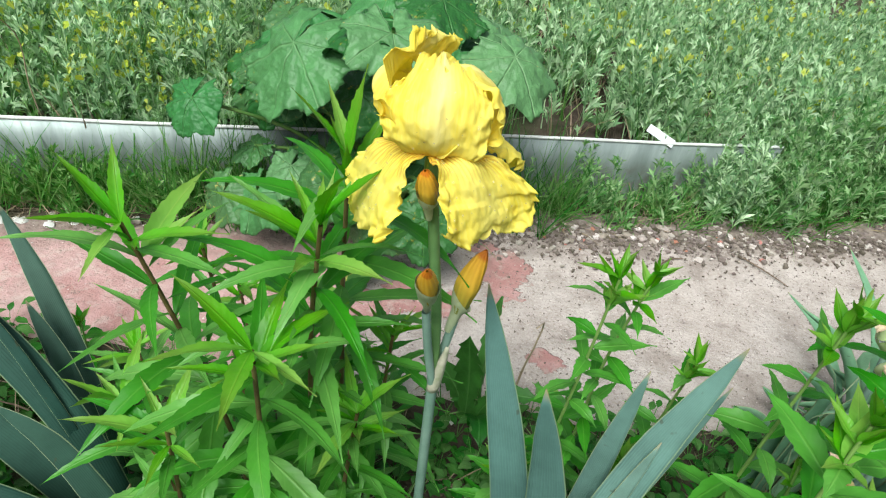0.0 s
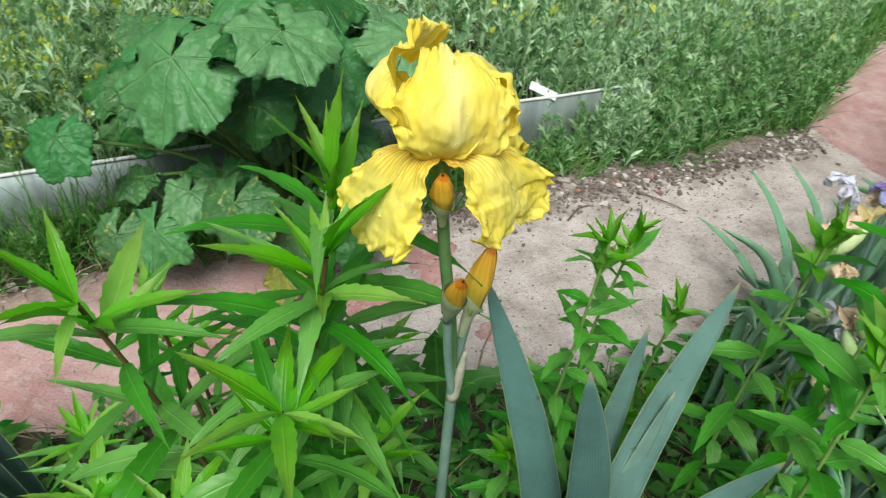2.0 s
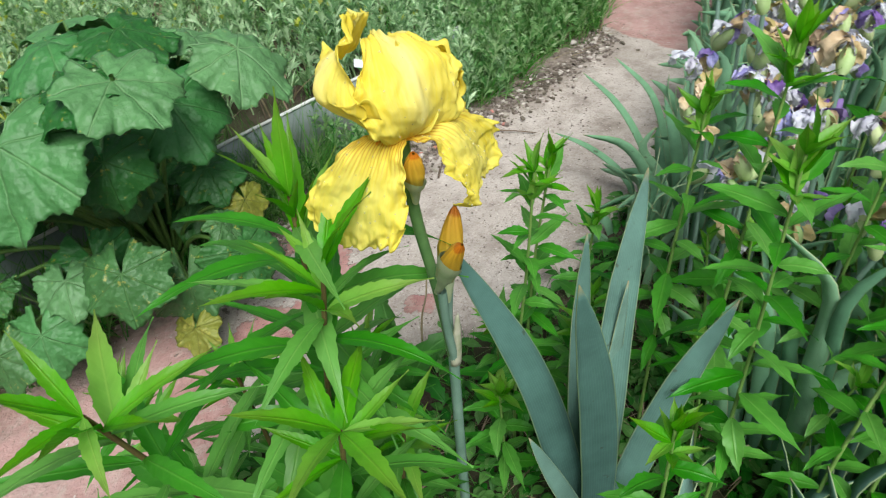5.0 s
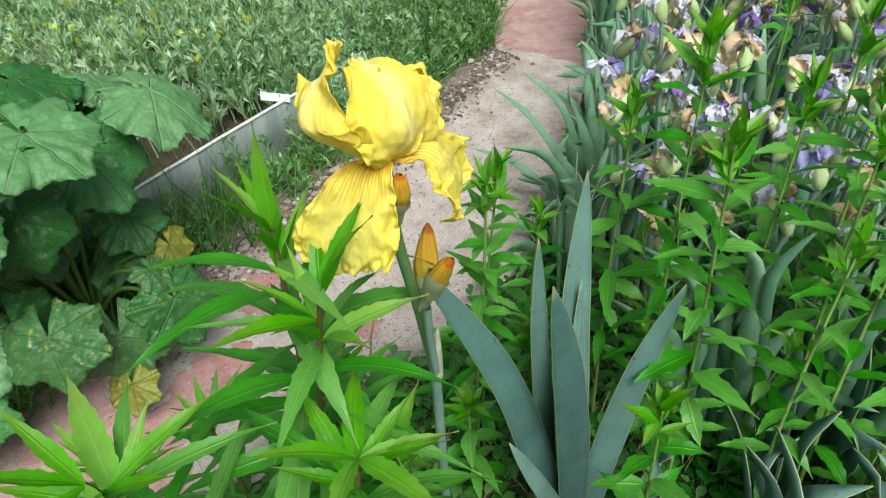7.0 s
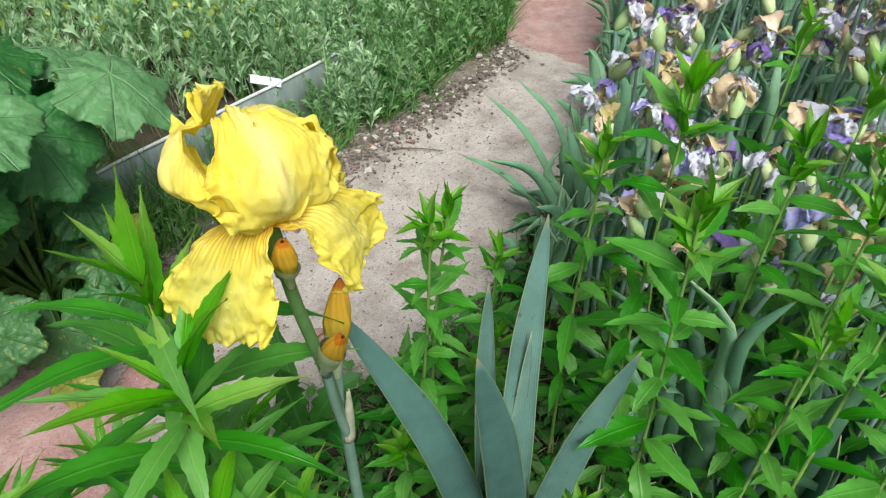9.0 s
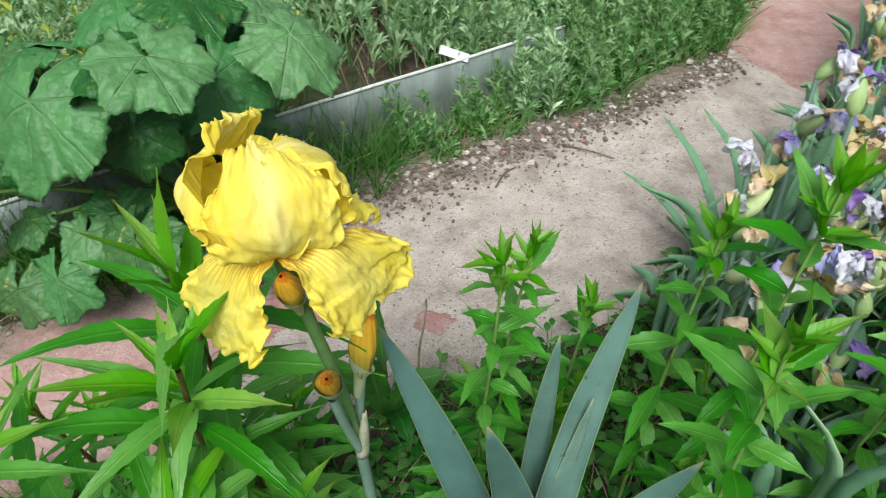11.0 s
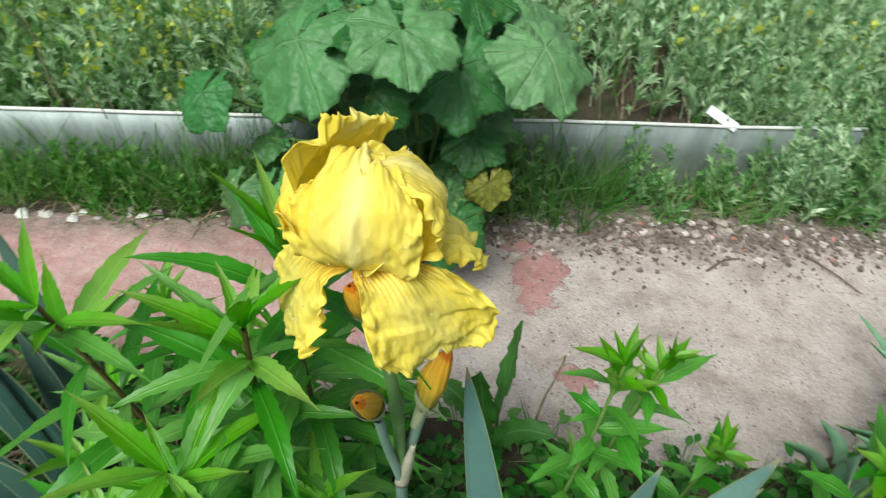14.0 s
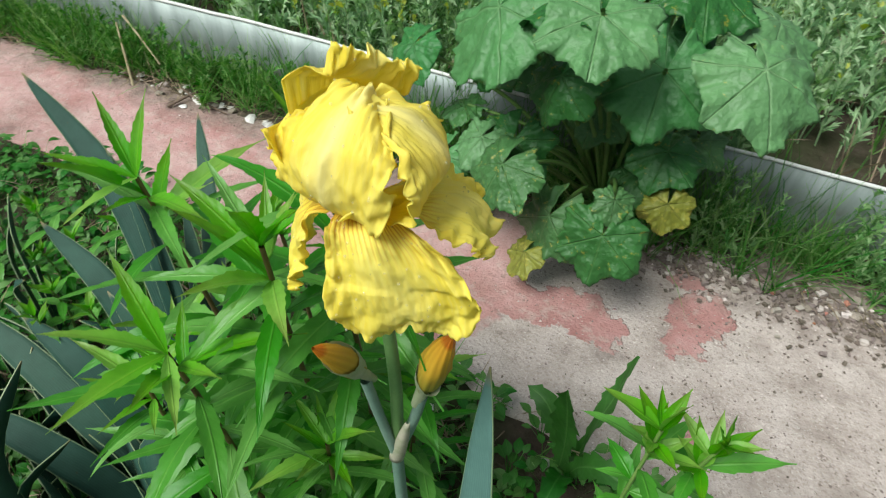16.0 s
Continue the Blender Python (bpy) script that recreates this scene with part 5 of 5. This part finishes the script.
M_DRY = plain_mat("dead_grass", [(0.3, (0.16, 0.115, 0.07)), (0.7, (0.36, 0.29, 0.19))], 25.0, per="island")
grass("dead_weed_stalks", scatter(420, -1.4, 2.0, 1.1, 2.8, in_bed, WR), 0.20, M_DRY, WR, "dry brown stalks among the weeds", 4, 0.35, 0.0022)


def in_verge(x, y):
    return -0.15 < curb_side(x, y) < -0.012 and y > far_edge(x) - 0.015 + 0.03 * math.sin(x * 17)


grass("verge_tall_grass", scatter(120, -2.2, 0.5, 0.7, 1.8, clumped(in_verge, 8.0, 0.0, 4.0), WR, -0.01), 0.21, M_GRASS, WR, "long thin grass leaning on the edging", 7, 0.35, 0.0014)
# grass below the mallow, shade put into its blade colour
grass("mallow_grass", scatter(70, -0.40, 0.42, 1.25, 1.75, lambda x, y: -0.20 < curb_side(x, y) < 0.02 and y > far_edge(x) - 0.06, WR, -0.01), 0.26, M_GRASS_SHADED, WR, "long grass round the mallow's stalks, darkened for shade", 9, 0.35, 0.0016)
grass("left_verge_grass", scatter(120, -1.5, -0.25, 0.7, 1.6, lambda x, y: -0.10 < curb_side(x, y) < -0.01, WR, -0.01), 0.14, M_GRASS, WR, "long thin grass in front of the edging", 8, 0.35, 0.0014)
grass("verge_grass", scatter(400, -2.2, 1.0, 0.7, 2.0, clumped(in_verge, 8.0, -0.15, 2.0), WR, -0.01), 0.11, M_GRASS, WR, "short grass along the foot of the edging", 10, 0.6)
grass("dead_grass", scatter(330, -1.8, 1.5, 0.7, 2.0, lambda x, y: -0.16 < curb_side(x, y) < -0.012 and y > far_edge(x) - 0.03, WR, -0.005), 0.09, M_DRY, WR, "dead brown grass along the foot of the edging", 7, 1.6, 0.0011)
grass("bed_straw", scatter(240, -0.9, 1.2, 0.35, 1.2, lambda x, y: y < near_edge(x) + 0.01, WR, -0.01), 0.08, M_DRY, WR, "dead brown grass on the iris bed", 6, 1.8, 0.0011)
weeds("verge_weeds", scatter(48, 0.15, 1.0, 1.4, 2.0, clumped(in_verge, 9.0, 0.05, 7.0), WR, -0.01), 0.17, [M_WEED_DARK, M_WEED_Y], WR, "small feathery weeds along the edging", 24)
weeds("verge_herbs", scatter(170, -1.6, 0.1, 0.8, 1.6, in_verge, WR, -0.01), 0.12, [M_GRASS, M_WEED_Y], WR, "small green herbs along the edging", 24)
weeds("corner_weeds", scatter(42, 0.78, 1.02, 1.68, 2.3, lambda x, y: far_edge(x) - 0.01 < y < far_edge(x) + 0.28, WR, -0.01), 0.28, [M_WEED, M_WEED_Y], WR, "tall feathery weeds at the end of the edging", 44, leaf=0.038)
weeds("green_weeds", scatter(130, 0.92, 1.75, 1.7, 2.6, lambda x, y: far_edge(x) - 0.01 < y < far_edge(x) + 0.28, WR, -0.01), 0.28, [M_WEED_DARK, M_WEED_Y], WR, "tall green weeds at the path's bend", 40, leaf=0.038)
grass("corner_grass", scatter(260, 0.85, 2.6, 1.7, 3.2, lambda x, y: far_edge(x) - 0.01 < y < far_edge(x) + 0.3, WR, -0.01), 0.17, M_GRASS, WR, "rough grass at the end of the edging", 10, 0.5)


def in_border(x, y):
    return y < near_edge(x) - 0.005 + 0.02 * math.sin(x * 23) and y > 0.2


leaf_cover("low_cover", scatter(2000, -1.5, 1.3, 0.25, 1.3, in_border, WR), 0.024, M_COVER, WR, "low leafy green cover on the bed", 6, 0.05)
grass("border_grass", scatter(900, -0.9, 1.3, 0.25, 1.3, in_border, WR), 0.07, M_GRASS, WR, "thin grass in the iris bed", 6, 0.7, 0.0012)


# ---------------------------------------------------------------- stones and scraps
def stone_mesh(seed, mat):
    rng = np.random.default_rng(seed)
    bm = bmesh.new()
    bmesh.ops.create_icosphere(bm, subdivisions=1, radius=1.0)
    for v in bm.verts:
        v.co *= rng.uniform(0.7, 1.15)
        v.co.z *= 0.5
    me = bpy.data.meshes.new("stone")
    bm.to_mesh(me)
    bm.free()
    me.materials.append(mat)
    return me


STONES = [stone_mesh(160 + k, m) for k, m in enumerate((M_STONE, M_STONE, M_STONE, M_BRICK, M_PLASTER))]
SR = np.random.default_rng(161)


def stone(x, y, r, k, label, z=0.0):
    ob = new("stone", STONES[k])
    flat = 0.35 if k == 4 else 1.0
    ob.matrix_basis = Matrix.LocRotScale((x, y, z + r * 0.3 * flat), Euler((SR.normal(0, 0.12), SR.normal(0, 0.12), SR.uniform(0, 6.28))), (r, r * SR.uniform(0.5, 1.0), r * flat))
    tagged(ob, label, "stone", "loose stones on the path")


stone(0.476, 1.620, 0.020, 4, "pale chip of stone at the path's edge")
stone(0.523, 1.598, 0.012, 3, "red brick chip at the path's edge")
stone(0.50, 1.645, 0.009, 3, "red brick chip at the path's edge")
stone(0.30, 1.545, 0.017, 0, "grey stone at the path's edge")
stone(0.695, 1.625, 0.018, 0, "grey stone at the path's edge")
for k in range(26):
    x = SR.uniform(0.22, 0.80)
    stone(x, far_edge(x) - abs(SR.normal(0.03, 0.03)) + 0.01, SR.uniform(0.008, 0.017), SR.integers(0, 3), "grey stone in the dirt at the path's edge")
for k in range(110):
    x = SR.uniform(0.2, 0.95)
    y = far_edge(x) - abs(SR.normal(0, 0.055)) + 0.02
    stone(x, y, SR.uniform(0.003, 0.010), SR.integers(0, 4), "small stone in the dirt at the path's edge")
for k in range(40):
    x = SR.uniform(-1.1, -0.3)
    y = far_edge(x) - abs(SR.normal(0, 0.02)) + 0.01
    stone(x, y, SR.uniform(0.004, 0.016), 4 if SR.random() < 0.6 else 0, "flake of white plaster at the path's edge")


def gravel(name, spots, sizes, mats, rng, label):
    """Grit: small squashed blocks, all in one mesh."""
    g = Geo()
    c = np.array([(-1, -1, -1), (1, -1, -1), (1, 1, -1), (-1, 1, -1), (-1, -1, 1), (1, -1, 1), (1, 1, 1), (-1, 1, 1)], float)
    f = [(0, 3, 2, 1), (4, 5, 6, 7), (0, 1, 5, 4), (1, 2, 6, 5), (2, 3, 7, 6), (3, 0, 4, 7)]
    for x, y, z in spots:
        r = rng.uniform(*sizes) * rng.uniform(0.4, 1.0)
        a = rng.uniform(0, 6.28)
        p = c * rng.uniform(0.5, 1.0, (8, 3)) * (r, r * rng.uniform(0.3, 0.9), r * 0.5)
        p = np.c_[p[:, 0] * math.cos(a) - p[:, 1] * math.sin(a), p[:, 0] * math.sin(a) + p[:, 1] * math.cos(a), p[:, 2]]
        g.add(p + (x, y, z + r * 0.3), f, None, rng.integers(len(mats)))
    return tagged(new(name, g.mesh(name, mats, False)), label, "gravel", kind="stuff")


def on_path(x, y):
    return near_edge(x) < y < far_edge(x)


M_GRIT = plain_mat("dark_grit", [(0.3, (0.12, 0.095, 0.08)), (0.7, (0.25, 0.205, 0.18))], 90.0, 0.9, per="island", vary=(0.03, 0.3, 0.2))
M_GRIT_PALE = plain_mat("pale_grit", [(0.3, (0.40, 0.34, 0.30)), (0.7, (0.62, 0.56, 0.52))], 90.0, 0.9, per="island", vary=(0.03, 0.3, 0.2))
XR = np.random.default_rng(171)
gravel("path_grit", scatter(4200, 0.1, 1.6, 0.95, 1.95, on_path, XR, 0.0), (0.0008, 0.0030), [M_GRIT, M_GRIT, M_GRIT_PALE], XR, "fine dark and pale grit strewn on the path")
gravel("edge_gravel", scatter(1500, 0.1, 1.5, 1.3, 1.95, lambda x, y: far_edge(x) - 0.02 - abs(XR.normal(0, 0.06)) < y < far_edge(x) + 0.03, XR, 0.003), (0.002, 0.011), [M_GRIT, M_GRIT, M_GRIT_PALE], XR, "crumbled stone and dirt at the path's edge")
def crumbs(x, y):
    return far_edge(x) - 0.025 - abs(XR.normal(0, 0.055)) * (1.25 if x < 0.9 else 0.8) < y < far_edge(x) + 0.03


M_CLOD = plain_mat("earth_clod", [(0.3, (0.10, 0.076, 0.062)), (0.7, (0.26, 0.21, 0.18))], 90.0, 0.95, per="island", vary=(0.03, 0.35, 0.2))
gravel("soil_clods", scatter(3200, 0.12, 1.5, 1.3, 1.95, crumbs, XR, 0.002), (0.0018, 0.0075), [M_CLOD, M_CLOD, M_GRIT], XR, "dark crumbs of soil strewn over the path's edge")
gravel("left_grit", scatter(700, -1.5, 0.1, 0.85, 1.5, on_path, XR, 0.0), (0.0008, 0.0028), [M_GRIT, M_GRIT_PALE], XR, "sparse grit on the red painted path")


def loose_soil():
    """Crumbled earth washed over the path's far margin, ragged where it thins out."""
    xs = np.arange(0.16, 1.45, 0.006)
    s = np.linspace(-0.17, 0.05, 46)
    x = np.repeat(xs[:, None], len(s), 1)
    y = far_edge(x) + s[None]
    lump = 0.016 * wobble(x, y, 9.0, 9.0) + 0.012 * wobble(x, y, 24.0, 8.0) + 0.008 * wobble(x, y, 60.0, 7.0)
    z = 0.12 * np.minimum(s + 0.030, 0.05)[None] + lump * 0.55
    z = np.where(z < -0.008, -0.02, z)
    g = Geo().grid(np.stack([x, y, z], -1))
    tagged(new("loose_soil", g.mesh("loose_soil", M_CRUMB)), "dark crumbled soil spilt along the path's edge", "soil", kind="stuff")


M_CRUMB = plain_mat("crumbled_soil", [(0.28, (0.12, 0.094, 0.078)), (0.5, (0.24, 0.195, 0.168)), (0.75, (0.42, 0.36, 0.32))], 45.0, 0.95, 0.1, 0.9, 0.006)
loose_soil()


# ---------------------------------------------------------------- dry stalks, twigs and the dandelion
def stick(name, keys, r, mat, label, category):
    g = Geo()
    n = 14
    tube(g, spline(keys, n), np.linspace(r, r * 0.5, n), 6)
    tagged(new(name, g.mesh(name, mat)), label, category)


M_TWIG = plain_mat("brown_twig", [(0.3, (0.10, 0.07, 0.05)), (0.7, (0.22, 0.16, 0.12))], 60.0, 0.85)
stick("dry_stalk", [(0.372, 1.035, -0.01), (0.378, 1.03, 0.08), (0.384, 1.008, 0.16), (0.386, 1.006, 0.205), (0.378, 0.998, 0.20)], 0.0022, M_STRAW, "dry bent brown stalk standing at the path's edge", "dry stalk")
stick("dry_stalk", [(0.365, 1.03, 0.0), (0.33, 1.0, 0.03), (0.27, 0.975, 0.035)], 0.0018, M_STRAW, "dry straw lying on the bed", "dry stalk")
stick("dry_stalk", [(0.42, 1.02, 0.0), (0.36, 0.99, 0.03), (0.31, 0.99, 0.03)], 0.0018, M_STRAW, "dry straw lying on the bed", "dry stalk")
stick("dry_stalk", [(-1.02, 1.13, -0.01), (-1.06, 1.15, 0.07), (-1.10, 1.17, 0.12)], 0.004, M_STRAW, "pale dry broken stalk leaning over the path", "dry stalk")
stick("dry_stalk", [(-1.12, 1.20, 0.12), (-1.05, 1.19, 0.10), (-0.96, 1.18, 0.06)], 0.003, M_STRAW, "pale dry broken stalk leaning over the path", "dry stalk")
stick("dry_stalk", [(-0.70, 1.44, 0.05), (-0.69, 1.40, 0.22), (-0.66, 1.36, 0.36), (-0.66, 1.30, 0.42)], 0.0018, M_STRAW, "thin dry stalk bent over the edging", "dry stalk")
stick("twig", [(0.66, 1.485, 0.004), (0.70, 1.53, 0.006), (0.73, 1.545, 0.004)], 0.0028, M_TWIG, "short brown twig lying on the path", "twig")
stick("twig", [(0.875, 1.595, 0.004), (0.92, 1.55, 0.006), (0.96, 1.51, 0.004)], 0.0022, M_TWIG, "thin brown twig lying on the path", "twig")
stick("twig", [(-0.93, 1.20, 0.004), (-0.84, 1.19, 0.012), (-0.76, 1.205, 0.004)], 0.003, M_TWIG, "dark twig lying on the red path", "twig")
stick("twig", [(-0.88, 1.13, 0.004), (-0.875, 1.17, 0.01), (-0.88, 1.21, 0.008)], 0.004, M_TWIG, "dark twig lying on the red path", "twig")


def dandelion():
    """Long leaves with backward teeth, standing up from one root."""
    ob = thing("dandelion", (0.31, 0.98, -0.02), "dandelion with upright dark green toothed leaves at the path's edge", "weed")
    m = leaf_mat("dandelion_leaf", (0.035, 0.15, 0.018), (0.10, 0.26, 0.06), (0.01, 0.15, 0.1), 6.0, 0.5, 0.25)
    for keys, w, face in (
            ([(0.31, 0.975, -0.02), (0.315, 1.01, 0.08), (0.32, 1.04, 0.14), (0.322, 1.062, 0.196)], 0.034, (-0.8, -0.6, 0.2)),
            ([(0.30, 0.97, -0.02), (0.295, 0.965, 0.09), (0.288, 0.955, 0.16), (0.282, 0.946, 0.208)], 0.042, (-0.2, -1, 0.3)),
            ([(0.31, 0.97, -0.02), (0.33, 0.96, 0.06), (0.36, 0.95, 0.10), (0.40, 0.945, 0.11)], 0.036, (0, -0.5, 1)),
            ([(0.30, 0.98, -0.02), (0.27, 0.99, 0.06), (0.24, 0.995, 0.09), (0.21, 1.0, 0.09)], 0.034, (0, -0.5, 1)),
            ([(0.31, 0.965, -0.02), (0.315, 0.93, 0.06), (0.32, 0.89, 0.09), (0.325, 0.86, 0.08)], 0.034, (0, -0.3, 1))):
        n = 40
        v = np.linspace(0, 1, n)
        wd = w / 2 * np.interp(v, [0, 0.15, 0.6, 0.88, 1], [0.18, 0.4, 1.0, 0.8, 0.03]) * (1 + 0.45 * (((1 - v) * 8) % 1.0 - 0.5))
        g = Geo()
        ribbon(g, spline(keys, n), face, wd, 4, 0.25, wave=0.003)
        part("leaf", g.mesh("leaf", m), ob)


dandelion()
for x, y, r in ((-0.93, 1.215, 0.022), (-0.86, 1.20, 0.030), (-0.80, 1.215, 0.020), (-0.71, 1.235, 0.028), (-0.66, 1.245, 0.018), (-1.05, 1.17, 0.02), (-0.48, 1.30, 0.02), (0.28, 0.965, 0.013), (-0.22, 0.90, 0.012), (0.10, 0.93, 0.011)):
    stone(x, y, r, 4, "flake of white plaster lying on the ground")
